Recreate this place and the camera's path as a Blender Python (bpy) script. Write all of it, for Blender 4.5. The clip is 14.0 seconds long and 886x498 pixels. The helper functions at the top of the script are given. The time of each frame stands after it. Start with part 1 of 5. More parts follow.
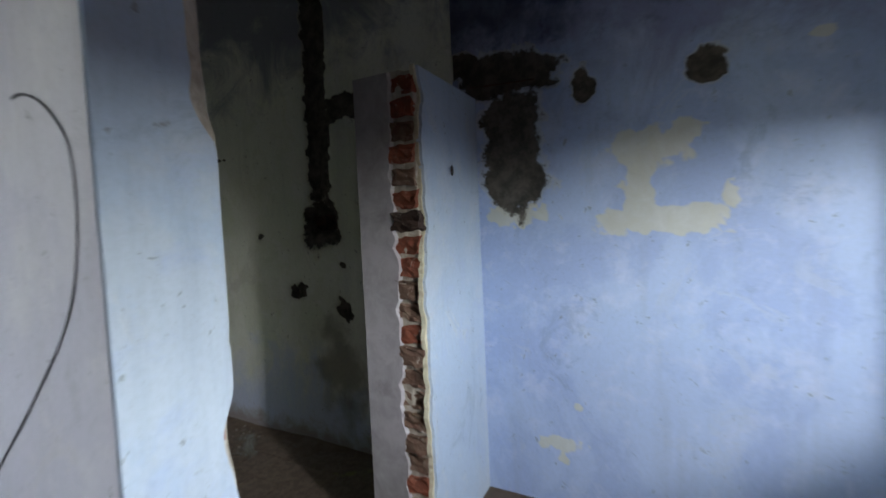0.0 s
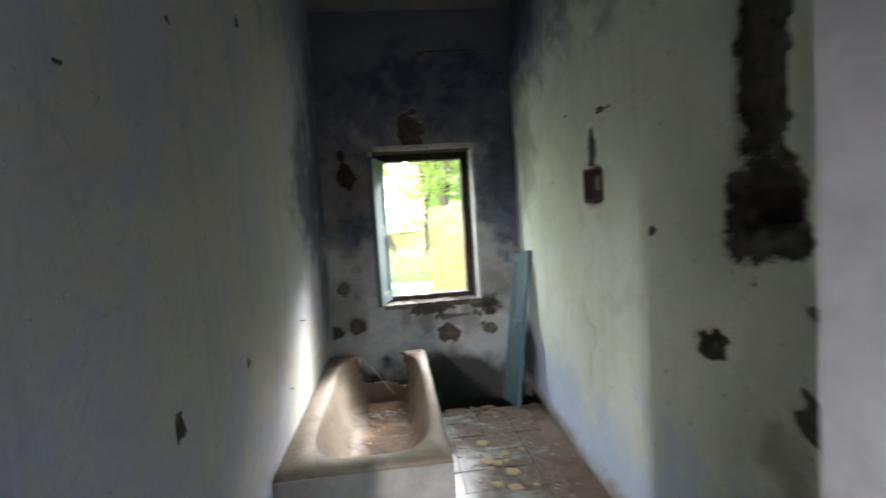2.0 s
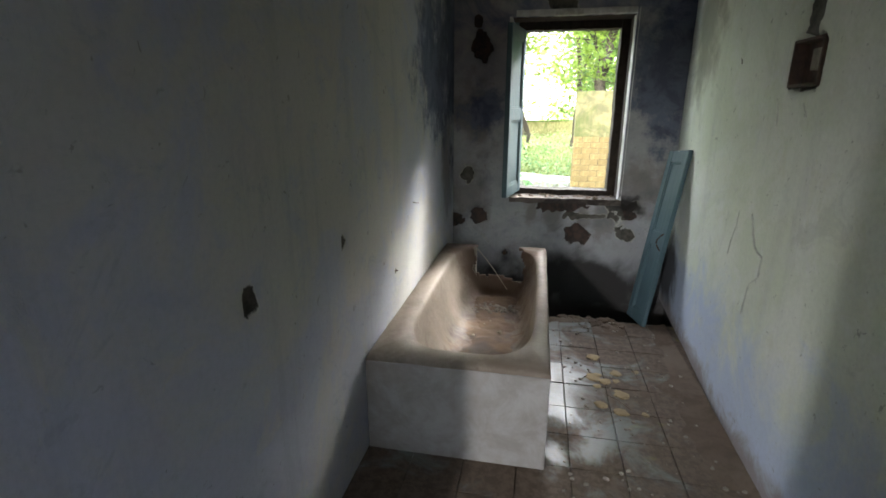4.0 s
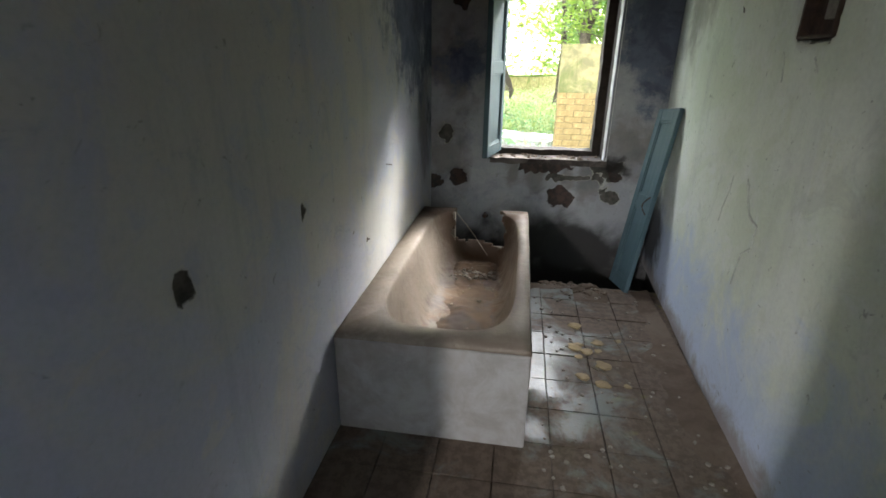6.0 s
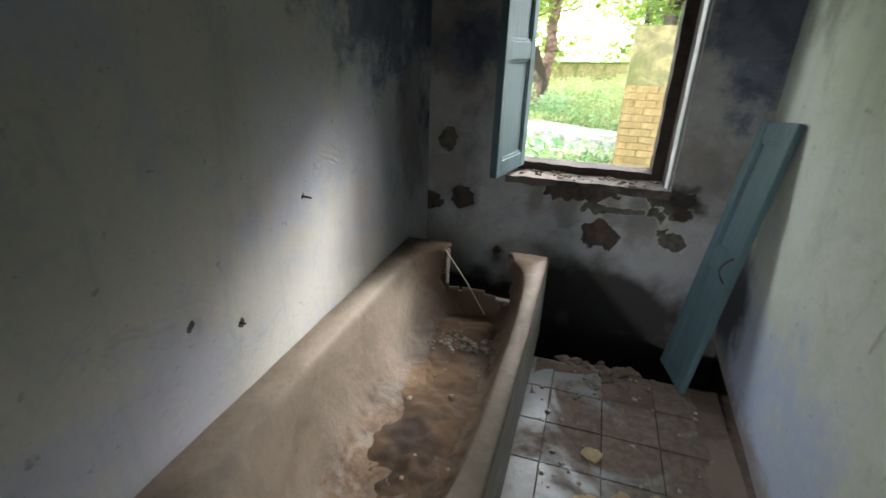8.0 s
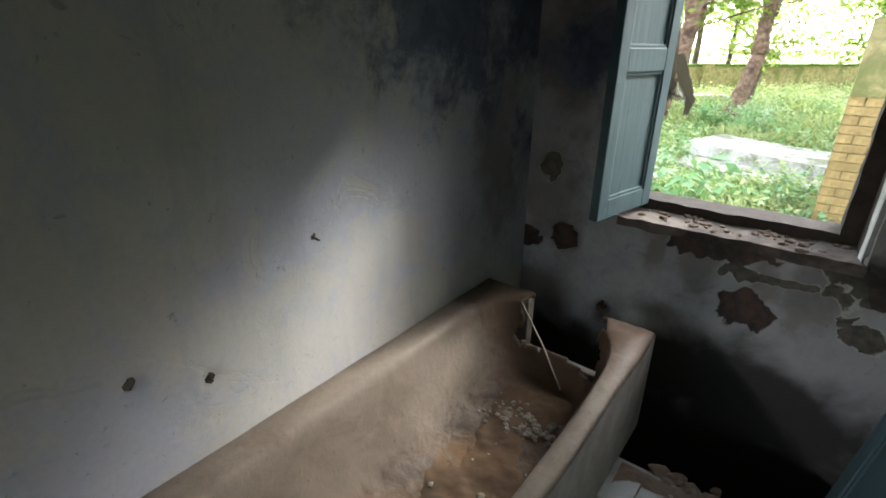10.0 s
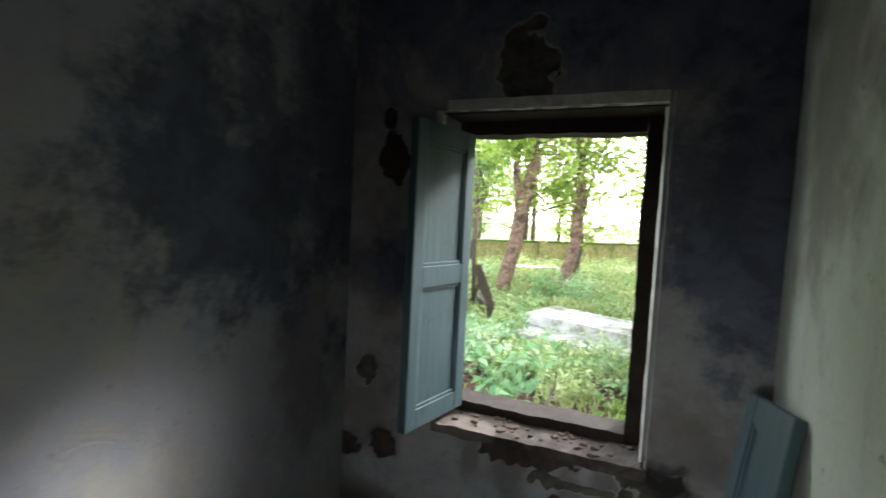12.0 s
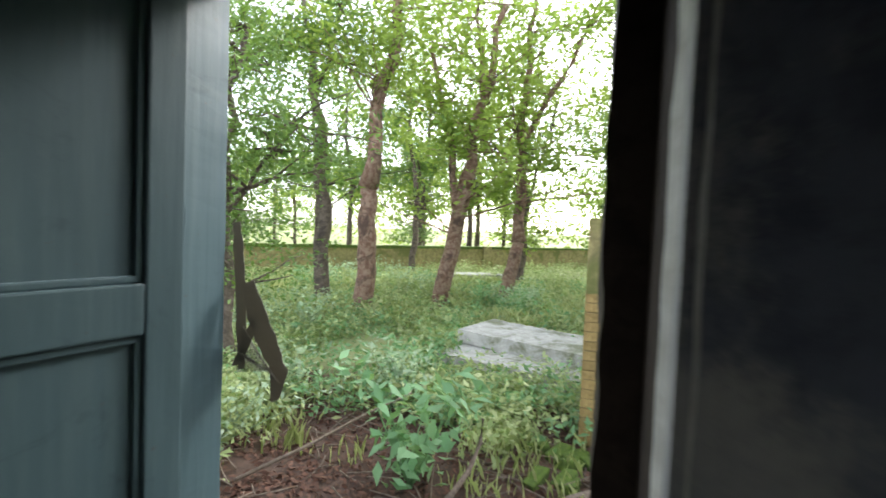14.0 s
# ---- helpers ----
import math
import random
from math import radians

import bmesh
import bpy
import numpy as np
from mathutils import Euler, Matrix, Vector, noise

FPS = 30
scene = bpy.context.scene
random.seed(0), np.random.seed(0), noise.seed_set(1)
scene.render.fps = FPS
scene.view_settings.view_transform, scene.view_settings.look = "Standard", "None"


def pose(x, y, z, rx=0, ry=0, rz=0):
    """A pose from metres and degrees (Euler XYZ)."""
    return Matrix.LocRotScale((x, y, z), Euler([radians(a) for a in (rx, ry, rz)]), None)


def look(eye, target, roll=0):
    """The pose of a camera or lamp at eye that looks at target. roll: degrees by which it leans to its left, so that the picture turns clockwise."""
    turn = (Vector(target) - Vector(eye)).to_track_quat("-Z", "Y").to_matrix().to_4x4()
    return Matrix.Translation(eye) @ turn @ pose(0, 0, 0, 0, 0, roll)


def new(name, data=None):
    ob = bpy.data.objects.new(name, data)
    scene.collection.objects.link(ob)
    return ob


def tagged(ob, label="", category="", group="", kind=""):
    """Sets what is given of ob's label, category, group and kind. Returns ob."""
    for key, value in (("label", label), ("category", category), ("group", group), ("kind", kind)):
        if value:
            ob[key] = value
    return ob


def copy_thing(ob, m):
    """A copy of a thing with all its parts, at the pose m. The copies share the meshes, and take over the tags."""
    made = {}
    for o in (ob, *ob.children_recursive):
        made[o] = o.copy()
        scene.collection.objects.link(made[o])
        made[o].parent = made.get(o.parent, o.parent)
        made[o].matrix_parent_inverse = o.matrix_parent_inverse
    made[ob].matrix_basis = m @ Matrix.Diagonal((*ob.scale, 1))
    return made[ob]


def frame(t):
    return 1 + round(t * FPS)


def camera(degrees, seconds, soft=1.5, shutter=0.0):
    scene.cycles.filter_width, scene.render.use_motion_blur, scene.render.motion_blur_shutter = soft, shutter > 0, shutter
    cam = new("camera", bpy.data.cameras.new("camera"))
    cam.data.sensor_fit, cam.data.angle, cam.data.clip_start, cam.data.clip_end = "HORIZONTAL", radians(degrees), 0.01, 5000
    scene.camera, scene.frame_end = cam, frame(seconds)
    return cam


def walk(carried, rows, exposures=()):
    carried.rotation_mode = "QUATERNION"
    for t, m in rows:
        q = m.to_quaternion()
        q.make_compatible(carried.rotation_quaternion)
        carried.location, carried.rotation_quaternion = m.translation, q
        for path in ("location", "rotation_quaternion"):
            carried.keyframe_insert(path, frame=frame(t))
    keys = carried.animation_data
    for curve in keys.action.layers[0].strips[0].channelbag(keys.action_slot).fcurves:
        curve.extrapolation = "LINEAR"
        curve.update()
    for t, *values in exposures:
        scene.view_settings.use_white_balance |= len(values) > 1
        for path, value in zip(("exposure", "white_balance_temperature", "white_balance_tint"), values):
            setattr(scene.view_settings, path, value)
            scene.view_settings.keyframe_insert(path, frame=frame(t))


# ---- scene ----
cam = camera(85.3, 14.0, soft=1.6, shutter=0.5)
EXPOSURES = [(0, 3.0), (1, 3.4), (1.5, 3.85), (2, 4.4), (2.5, 4.45), (3, 4.15), (4, 3.8), (6.5, 3.75), (8.5, 3.4), (11, 3.0), (12, 2.95), (12.5, 2.95), (13, 2.8), (13.5, 2.4), (14, 1.9)]
PATH = [
    (0, (-0.654, 0.029, 1.353), (1.079, 1.021, 1.235), -2.5),
    (0.5, (-0.258, 0.196, 1.380), (1.350, 1.382, 1.282), -3.1),
    (1, (0.109, 0.380, 1.419), (1.360, 1.939, 1.332), -2.9),
    (1.5, (0.386, 0.689, 1.403), (1.144, 2.537, 1.306), -2.9),
    (2, (0.545, 0.943, 1.391), (0.744, 2.93, 1.268), -3.7),
    (2.5, (0.639, 1.11, 1.384), (0.434, 3.09, 1.185), -3.3),
    (3, (0.631, 1.195, 1.342), (0.297, 3.13, 0.962), -2.2),
    (3.5, (0.639, 1.218, 1.347), (0.252, 3.123, 0.875), -1.5),
    (4, (0.635, 1.222, 1.356), (0.264, 3.106, 0.797), 0.1),
    (6.3, (0.628, 1.472, 1.346), (0.352, 3.315, 0.62), 0.9),
    (6.5, (0.606, 1.601, 1.345), (0.338, 3.446, 0.623), 1.2),
    (7, (0.636, 1.838, 1.362), (0.404, 3.68, 0.618), 2.0),
    (7.5, (0.765, 2.122, 1.359), (0.377, 3.936, 0.611), 1.6),
    (8, (0.834, 2.382, 1.338), (0.309, 4.146, 0.553), 2.1),
    (8.5, (0.882, 2.623, 1.339), (0.182, 4.294, 0.492), 1.5),
    (8.7, (0.905, 2.695, 1.341), (0.116, 4.315, 0.474), 1.1),
    (11, (1.086, 2.939, 1.458), (-0.146, 4.422, 0.926), 2.7),
    (11.5, (1.126, 2.986, 1.531), (0.087, 4.681, 1.309), 3.3),
    (12, (1.18, 3.089, 1.541), (0.401, 4.927, 1.415), 3.0),
    (12.5, (1.193, 3.328, 1.526), (0.641, 5.247, 1.415), 2.8),
    (13, (1.196, 3.628, 1.513), (0.796, 5.585, 1.411), 3.3),
    (13.5, (1.193, 4.0, 1.461), (0.744, 5.947, 1.382), 2.5),
    (14, (1.133, 4.359, 1.462), (0.547, 6.27, 1.38), 2.3),
]
walk(cam, [(t, look(eye, target, roll)) for t, eye, target, roll in PATH], exposures=EXPOSURES)
# ---- things below ----

# ---------------------------------------------------------------- world and light
SUN_EL, SUN_AZ = radians(31), radians(31)
world = bpy.data.worlds.new("overcast_sky")
scene.world = world
world.use_nodes = True
wn = world.node_tree.nodes
sky = wn.new("ShaderNodeTexSky")
sky.sky_type, sky.sun_disc, sky.sun_elevation, sky.sun_rotation = "NISHITA", False, SUN_EL, SUN_AZ
sky.air_density, sky.dust_density, sky.ozone_density = 0.8, 1.5, 0.6
haze = wn.new("ShaderNodeHueSaturation")
haze.inputs["Saturation"].default_value = 0.4
world.node_tree.links.new(sky.outputs[0], haze.inputs["Color"])
world.node_tree.links.new(haze.outputs[0], wn["Background"].inputs[0])
wn["Background"].inputs[1].default_value = 0.3

sun_data = bpy.data.lights.new("sun", "SUN")
sun_data.energy, sun_data.angle, sun_data.color = 1.15, radians(11), (1.0, 0.985, 0.98)
sun_lamp = new("sun", sun_data)
sun_dir = Vector((math.sin(SUN_AZ) * math.cos(SUN_EL), math.cos(SUN_AZ) * math.cos(SUN_EL), math.sin(SUN_EL)))
sun_lamp.matrix_world = look(sun_dir * 30, (0, 0, 0))

# daylight of the unseen window behind the start of the walk
win_light = bpy.data.lights.new("back_window_daylight", "AREA")
win_light.shape, win_light.size, win_light.size_y = "RECTANGLE", 0.14, 0.36
win_light.energy, win_light.color = 13, (0.98, 0.98, 1.0)
lamp_ob = new("back_window_daylight", win_light)
lamp_ob.matrix_world = look((-0.78, -2.5, 1.82), (0.6, 0.6, 0.9))

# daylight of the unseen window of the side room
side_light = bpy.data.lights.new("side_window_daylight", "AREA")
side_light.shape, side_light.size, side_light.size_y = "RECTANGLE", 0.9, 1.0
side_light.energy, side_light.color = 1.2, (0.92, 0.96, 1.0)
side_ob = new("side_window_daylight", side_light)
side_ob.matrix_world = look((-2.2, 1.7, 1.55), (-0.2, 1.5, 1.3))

# the sky's light through the bathroom window
sky_light = bpy.data.lights.new("window_daylight", "AREA")
sky_light.shape, sky_light.size, sky_light.size_y = "RECTANGLE", 0.5, 0.9
sky_light.energy, sky_light.color = 0.2, (0.93, 1.0, 0.97)
sky_ob = new("window_daylight", sky_light)
sky_ob.matrix_world = look((0.8, 5.02, 1.36), (1.42, 3.5, 0.75))

# ---------------------------------------------------------------- numbers of the plan
RX = 1.495            # right wall
WY = 4.84             # inner face of the window wall
WO = 5.15             # its outer face
TOP = 3.05            # ceiling
GROUND = -0.3         # garden level
WX0, WX1, WZ0, WZ1 = 0.41, 1.213, 0.72, 1.96   # window reveal


def right_x(y):
    return RX - 0.008 + max(0.0, y - 3.0) * 0.045


# ---------------------------------------------------------------- small builders
def vnoise(u, v, seed, cell):
    rng = np.random.RandomState(seed)
    lat = rng.rand(64, 64)
    a, b = np.asarray(u) / cell + 1000.0, np.asarray(v) / cell + 1000.0
    i, j = np.floor(a).astype(int), np.floor(b).astype(int)
    fu, fv = a - i, b - j
    fu, fv = fu * fu * (3 - 2 * fu), fv * fv * (3 - 2 * fv)
    g = lambda p, q: lat[p % 64, q % 64]
    return ((g(i, j) * (1 - fu) + g(i + 1, j) * fu) * (1 - fv) + (g(i, j + 1) * (1 - fu) + g(i + 1, j + 1) * fu) * fv) - 0.5


def fbm(u, v, seed, cell):
    return vnoise(u, v, seed, cell) + 0.5 * vnoise(u, v, seed + 1, cell / 2.1) + 0.25 * vnoise(u, v, seed + 2, cell / 4.3)


def part(name, bm, material, parent=None, label=""):
    me = bpy.data.meshes.new(name)
    bm.to_mesh(me)
    bm.free()
    me.materials.append(material)
    ob = new(name, me)
    if parent is not None:
        ob.parent = parent
    if label:
        tagged(ob, label)
    return ob


def from_arrays(name, verts, faces, material, parent=None, smooth=False):
    me = bpy.data.meshes.new(name)
    me.from_pydata([tuple(v) for v in verts], [], [tuple(q) for q in faces])
    me.update()
    mats = material if isinstance(material, (list, tuple)) else [material]
    for m in mats:
        me.materials.append(m)
    if smooth:
        me.polygons.foreach_set("use_smooth", [True] * len(me.polygons))
    ob = new(name, me)
    if parent is not None:
        ob.parent = parent
    return ob


def thing(name, place=(0, 0, 0)):
    ob = new(name)
    ob.empty_display_size = 0.1
    ob.location = place
    return ob


def box(bm, x0, x1, y0, y1, z0, z1, bevel=0.0, jitter=0.0, seed=0):
    geo = bmesh.ops.create_cube(bm, size=1.0)
    for v in geo["verts"]:
        v.co = Vector((x0 + (v.co.x + 0.5) * (x1 - x0), y0 + (v.co.y + 0.5) * (y1 - y0), z0 + (v.co.z + 0.5) * (z1 - z0)))
    if bevel:
        edges = list({e for v in geo["verts"] for e in v.link_edges})
        bmesh.ops.bevel(bm, geom=edges, offset=bevel, segments=2, affect="EDGES", profile=0.6)
    if jitter:
        for v in bm.verts:
            v.co += noise.noise_vector(v.co * 9 + Vector((seed, 0, 0))) * jitter
    return bm


def slab(*a, **k):
    return box(bmesh.new(), *a, **k)


def tube(bm, pts, radii, sides=7):
    """A tapered tube along a line of points."""
    rings = []
    for i, p in enumerate(pts):
        p = Vector(p)
        d = Vector(pts[min(i + 1, len(pts) - 1)]) - Vector(pts[max(i - 1, 0)])
        d.normalize()
        side = d.orthogonal().normalized() if abs(d.z) < 0.9 else Vector((1, 0, 0)).cross(d).normalized()
        up = d.cross(side)
        rings.append([bm.verts.new(p + (side * math.cos(2 * math.pi * k / sides) + up * math.sin(2 * math.pi * k / sides)) * radii[i]) for k in range(sides)])
    for a, b in zip(rings, rings[1:]):
        for k in range(sides):
            f = bm.faces.new((a[k], a[(k + 1) % sides], b[(k + 1) % sides], b[k]))
            f.smooth = True
    bm.faces.new(rings[0][::-1])
    bm.faces.new(rings[-1])
    return bm


# ---------------------------------------------------------------- materials
class Nodes:
    def __init__(self, name):
        self.m = bpy.data.materials.new(name)
        self.m.use_nodes = True
        self.t = self.m.node_tree
        self.b = self.t.nodes["Principled BSDF"]
        self.pos = self.t.nodes.new("ShaderNodeTexCoord").outputs["Object"]

    def link(self, a, b):
        self.t.links.new(a, b)

    def noise(self, scale, detail=5.0, rough=0.6, distort=0.0):
        n = self.t.nodes.new("ShaderNodeTexNoise")
        n.inputs["Scale"].default_value, n.inputs["Detail"].default_value = scale, detail
        n.inputs["Roughness"].default_value, n.inputs["Distortion"].default_value = rough, distort
        self.link(self.pos, n.inputs["Vector"])
        return n.outputs[0]

    def ramp(self, fac, lo, hi, a=0.0, b=1.0):
        n = self.t.nodes.new("ShaderNodeMapRange")
        n.interpolation_type = "SMOOTHSTEP"
        for i, v in enumerate((lo, hi, a, b)):
            n.inputs[i + 1].default_value = v
        self.link(fac, n.inputs[0])
        return n.outputs[0]

    def math(self, op, a, b):
        n = self.t.nodes.new("ShaderNodeMath")
        n.operation = op
        for s, v in zip(n.inputs, (a, b)):
            if isinstance(v, (int, float)):
                s.default_value = v
            else:
                self.link(v, s)
        return n.outputs[0]

    def mix(self, fac, a, b):
        n = self.t.nodes.new("ShaderNodeMix")
        n.data_type = "RGBA"
        for s, v in ((n.inputs[0], fac), (n.inputs[6], a), (n.inputs[7], b)):
            if isinstance(v, (int, float)):
                s.default_value = v
            elif isinstance(v, tuple):
                s.default_value = (*v, 1)
            else:
                self.link(v, s)
        return n.outputs[2]

    def attr(self, name):
        n = self.t.nodes.new("ShaderNodeAttribute")
        n.attribute_name = name
        return n.outputs["Fac"]

    def rand(self):
        return self.t.nodes.new("ShaderNodeObjectInfo").outputs["Random"]

    def island(self):
        return self.t.nodes.new("ShaderNodeNewGeometry").outputs["Random Per Island"]

    def axis(self, k):
        n = self.t.nodes.new("ShaderNodeSeparateXYZ")
        self.link(self.pos, n.inputs[0])
        return n.outputs[k]

    def done(self, color, rough=0.85, bump=None, dist=0.004, metal=0.0, spec=0.3):
        if isinstance(color, tuple):
            self.b.inputs["Base Color"].default_value = (*color, 1)
        else:
            self.link(color, self.b.inputs["Base Color"])
        if isinstance(rough, float):
            self.b.inputs["Roughness"].default_value = rough
        else:
            self.link(rough, self.b.inputs["Roughness"])
        self.b.inputs["Metallic"].default_value = metal
        self.b.inputs["Specular IOR Level"].default_value = spec
        if bump is not None:
            n = self.t.nodes.new("ShaderNodeBump")
            n.inputs["Strength"].default_value, n.inputs["Distance"].default_value = 0.7, dist
            self.link(bump, n.inputs["Height"])
            self.link(n.outputs[0], self.b.inputs["Normal"])
        return self.m


def plaster(name, base, second, third, lower=None, upper=None, split=(2.0, 2.3), runs=0.25):
    """Old limewashed plaster: worn coats of paint with their own edges, runs and scuffs, with bared cement, peeled yellow,
    mould and brown stains where the sheet's fields say so."""
    n = Nodes(name)
    big, mid, fine = n.noise(1.3, 7, 0.68, 0.6), n.noise(6, 6, 0.7, 0.4), n.noise(60, 4, 0.7)
    col = n.mix(n.ramp(big, 0.45, 0.56), base, second)
    col = n.mix(n.math("MULTIPLY", n.ramp(mid, 0.5, 0.68), 0.6), col, third)
    # an older coat showing through where the last one has rubbed off
    worn = n.noise(2.9, 8, 0.74, 1.1)
    col = n.mix(n.ramp(worn, 0.56, 0.62, 0, 0.5), col, tuple(0.82 * a + 0.18 * b for a, b in zip(second, (0.6, 0.56, 0.36))))
    col = n.mix(n.ramp(n.noise(3.7, 8, 0.76, 0.9), 0.57, 0.66, 0, 0.45), col, tuple(v * 0.72 for v in base))
    # runs of damp down the wall
    m = n.t.nodes.new("ShaderNodeMapping")
    m.inputs["Scale"].default_value = (7.0, 7.0, 0.7)
    n.link(n.pos, m.inputs[0])
    g = n.t.nodes.new("ShaderNodeTexNoise")
    g.inputs["Scale"].default_value, g.inputs["Detail"].default_value, g.inputs["Roughness"].default_value = 1.0, 7, 0.68
    n.link(m.outputs[0], g.inputs["Vector"])
    col = n.mix(n.ramp(g.outputs[0], 0.5, 0.7, 0, runs), col, tuple(v * 0.6 for v in third))
    if lower:
        h = n.math("ADD", n.axis(2), n.math("MULTIPLY", n.math("SUBTRACT", n.noise(2.0, 6, 0.68, 0.7), 0.5), 1.5))
        col = n.mix(n.ramp(h, 0.66, 0.2, 0, 0.9), col, lower)
        # splashed soil along the foot
        h = n.math("ADD", n.axis(2), n.math("MULTIPLY", n.math("SUBTRACT", n.noise(5.0, 6, 0.7, 0.5), 0.5), 0.35))
        col = n.mix(n.ramp(h, 0.14, 0.02, 0, 0.75), col, (0.24, 0.18, 0.13))
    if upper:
        # darker towards the ceiling: the upper colour sets in along a wavering edge
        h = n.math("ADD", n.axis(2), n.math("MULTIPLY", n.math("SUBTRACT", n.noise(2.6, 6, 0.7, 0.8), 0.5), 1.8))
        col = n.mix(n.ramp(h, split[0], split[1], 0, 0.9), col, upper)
    # scuffs and specks
    col = n.mix(n.math("MULTIPLY", n.ramp(n.noise(22, 3, 0.75, 0.5), 0.645, 0.72), 0.5), col, (0.16, 0.15, 0.13))
    col = n.mix(n.math("MULTIPLY", n.ramp(n.noise(9, 8, 0.8, 2.2), 0.63, 0.68), 0.45), col, (0.2, 0.19, 0.17))
    col = n.mix(n.math("MULTIPLY", n.ramp(fine, 0.35, 0.75), 0.12), col, (0.2, 0.2, 0.19))
    wob = n.math("MULTIPLY", n.math("SUBTRACT", n.noise(34, 4, 0.7), 0.5), 0.5)
    stain = n.math("ADD", n.attr("stain"), n.math("MULTIPLY", n.math("SUBTRACT", n.noise(8, 7, 0.72, 0.5), 0.5), 1.3))
    col = n.mix(n.ramp(stain, -0.2, 0.7, 0, 0.6), col, n.mix(n.ramp(mid, 0.4, 0.65), (0.15, 0.12, 0.095), (0.1, 0.085, 0.07)))
    yel = n.ramp(n.math("ADD", n.attr("yellow"), wob), -0.06, 0.14, 0, 0.62)
    col = n.mix(yel, col, n.mix(n.ramp(mid, 0.4, 0.65), (0.6, 0.58, 0.38), (0.64, 0.64, 0.5)))
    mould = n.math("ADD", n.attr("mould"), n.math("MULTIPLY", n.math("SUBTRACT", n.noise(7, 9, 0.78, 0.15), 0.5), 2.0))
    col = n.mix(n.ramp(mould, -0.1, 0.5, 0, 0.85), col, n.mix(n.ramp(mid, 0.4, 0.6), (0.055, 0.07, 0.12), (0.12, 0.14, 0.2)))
    cem_f = n.math("ADD", n.attr("cement"), wob)
    # a rim of pale old coat round the bared patches
    col = n.mix(n.ramp(cem_f, -0.14, -0.08, 0, 0.3), col, (0.62, 0.6, 0.45))
    cem = n.ramp(cem_f, -0.05, 0.07)
    col = n.mix(cem, col, n.mix(n.ramp(n.noise(14, 6, 0.7), 0.35, 0.65), (0.055, 0.052, 0.044), (0.125, 0.115, 0.095)))
    red = n.ramp(n.math("ADD", n.attr("bared"), wob), -0.02, 0.04)
    col = n.mix(red, col, n.mix(n.ramp(n.noise(18, 5, 0.7), 0.4, 0.6), (0.085, 0.055, 0.044), (0.045, 0.038, 0.034)))
    # near-black patches with a wavering edge
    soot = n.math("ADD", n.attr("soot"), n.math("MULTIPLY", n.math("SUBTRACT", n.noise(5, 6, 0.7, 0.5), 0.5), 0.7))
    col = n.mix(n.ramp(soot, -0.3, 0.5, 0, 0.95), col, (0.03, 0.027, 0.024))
    height = n.math("ADD", n.math("MULTIPLY", mid, 0.5), n.math("MULTIPLY", fine, 0.16))
    height = n.math("ADD", height, n.math("MULTIPLY", n.ramp(worn, 0.56, 0.62), -0.14))
    height = n.math("SUBTRACT", height, n.math("MULTIPLY", n.math("MAXIMUM", cem, red), 0.6))
    height = n.math("SUBTRACT", height, n.math("MULTIPLY", yel, 0.2))
    return n.done(col, 0.9, height, 0.006, spec=0.2)


def grained(name, a, b, scale, rough=0.8, bump=0.003, c=None, spread=None, spec=0.3, metal=0.0):
    n = Nodes(name)
    s = n.noise(scale, 6, 0.68, 0.4)
    col = n.mix(n.ramp(s, 0.35, 0.65), a, b)
    if c:
        col = n.mix(n.ramp(n.noise(scale * 0.23, 5, 0.7, 0.6), 0.48, 0.66), col, c)
    if spread:
        col = n.mix(n.math("MULTIPLY", n.rand() if spread == "object" else n.island(), 0.55), col, tuple(v * 0.45 for v in a))
    return n.done(col, rough, s, bump, metal, spec)


def wood_paint(name, paint, worn, bare):
    n = Nodes(name)
    m = n.t.nodes.new("ShaderNodeMapping")
    m.inputs["Scale"].default_value = (16, 16, 1.2)
    n.link(n.pos, m.inputs[0])
    g = n.t.nodes.new("ShaderNodeTexNoise")
    g.inputs["Scale"].default_value, g.inputs["Detail"].default_value = 3.0, 6
    n.link(m.outputs[0], g.inputs["Vector"])
    col = n.mix(n.ramp(g.outputs[0], 0.4, 0.7, 0, 0.35), paint, worn)
    col = n.mix(n.ramp(n.noise(7, 7, 0.75, 0.9), 0.55, 0.7, 0, 0.5), col, tuple(v * 0.55 for v in paint))
    col = n.mix(n.ramp(n.noise(3.5, 7, 0.75, 0.8), 0.56, 0.74, 0, 0.75), col, worn)
    col = n.mix(n.ramp(n.noise(40, 4, 0.8, 0.5), 0.66, 0.72, 0, 0.85), col, bare)
    return n.done(col, 0.55, g.outputs[0], 0.002, spec=0.35)


def leaf_mat(name, a, b, trans=0.35, glow=(0.28, 0.42, 0.05)):
    n = Nodes(name)
    col = n.mix(n.island(), a, b)
    col = n.mix(n.ramp(n.noise(1.3, 5, 0.65, 0.4), 0.46, 0.62, 0, 0.5), col, tuple(v * 0.55 for v in a))
    n.done(col, 0.5, spec=0.35)
    t = n.t.nodes.new("ShaderNodeBsdfTranslucent")
    n.link(n.mix(0.5, col, glow), t.inputs[0])
    x = n.t.nodes.new("ShaderNodeMixShader")
    x.inputs[0].default_value = trans
    n.link(n.b.outputs[0], x.inputs[1])
    n.link(t.outputs[0], x.inputs[2])
    n.link(x.outputs[0], n.t.nodes["Material Output"].inputs[0])
    return n.m


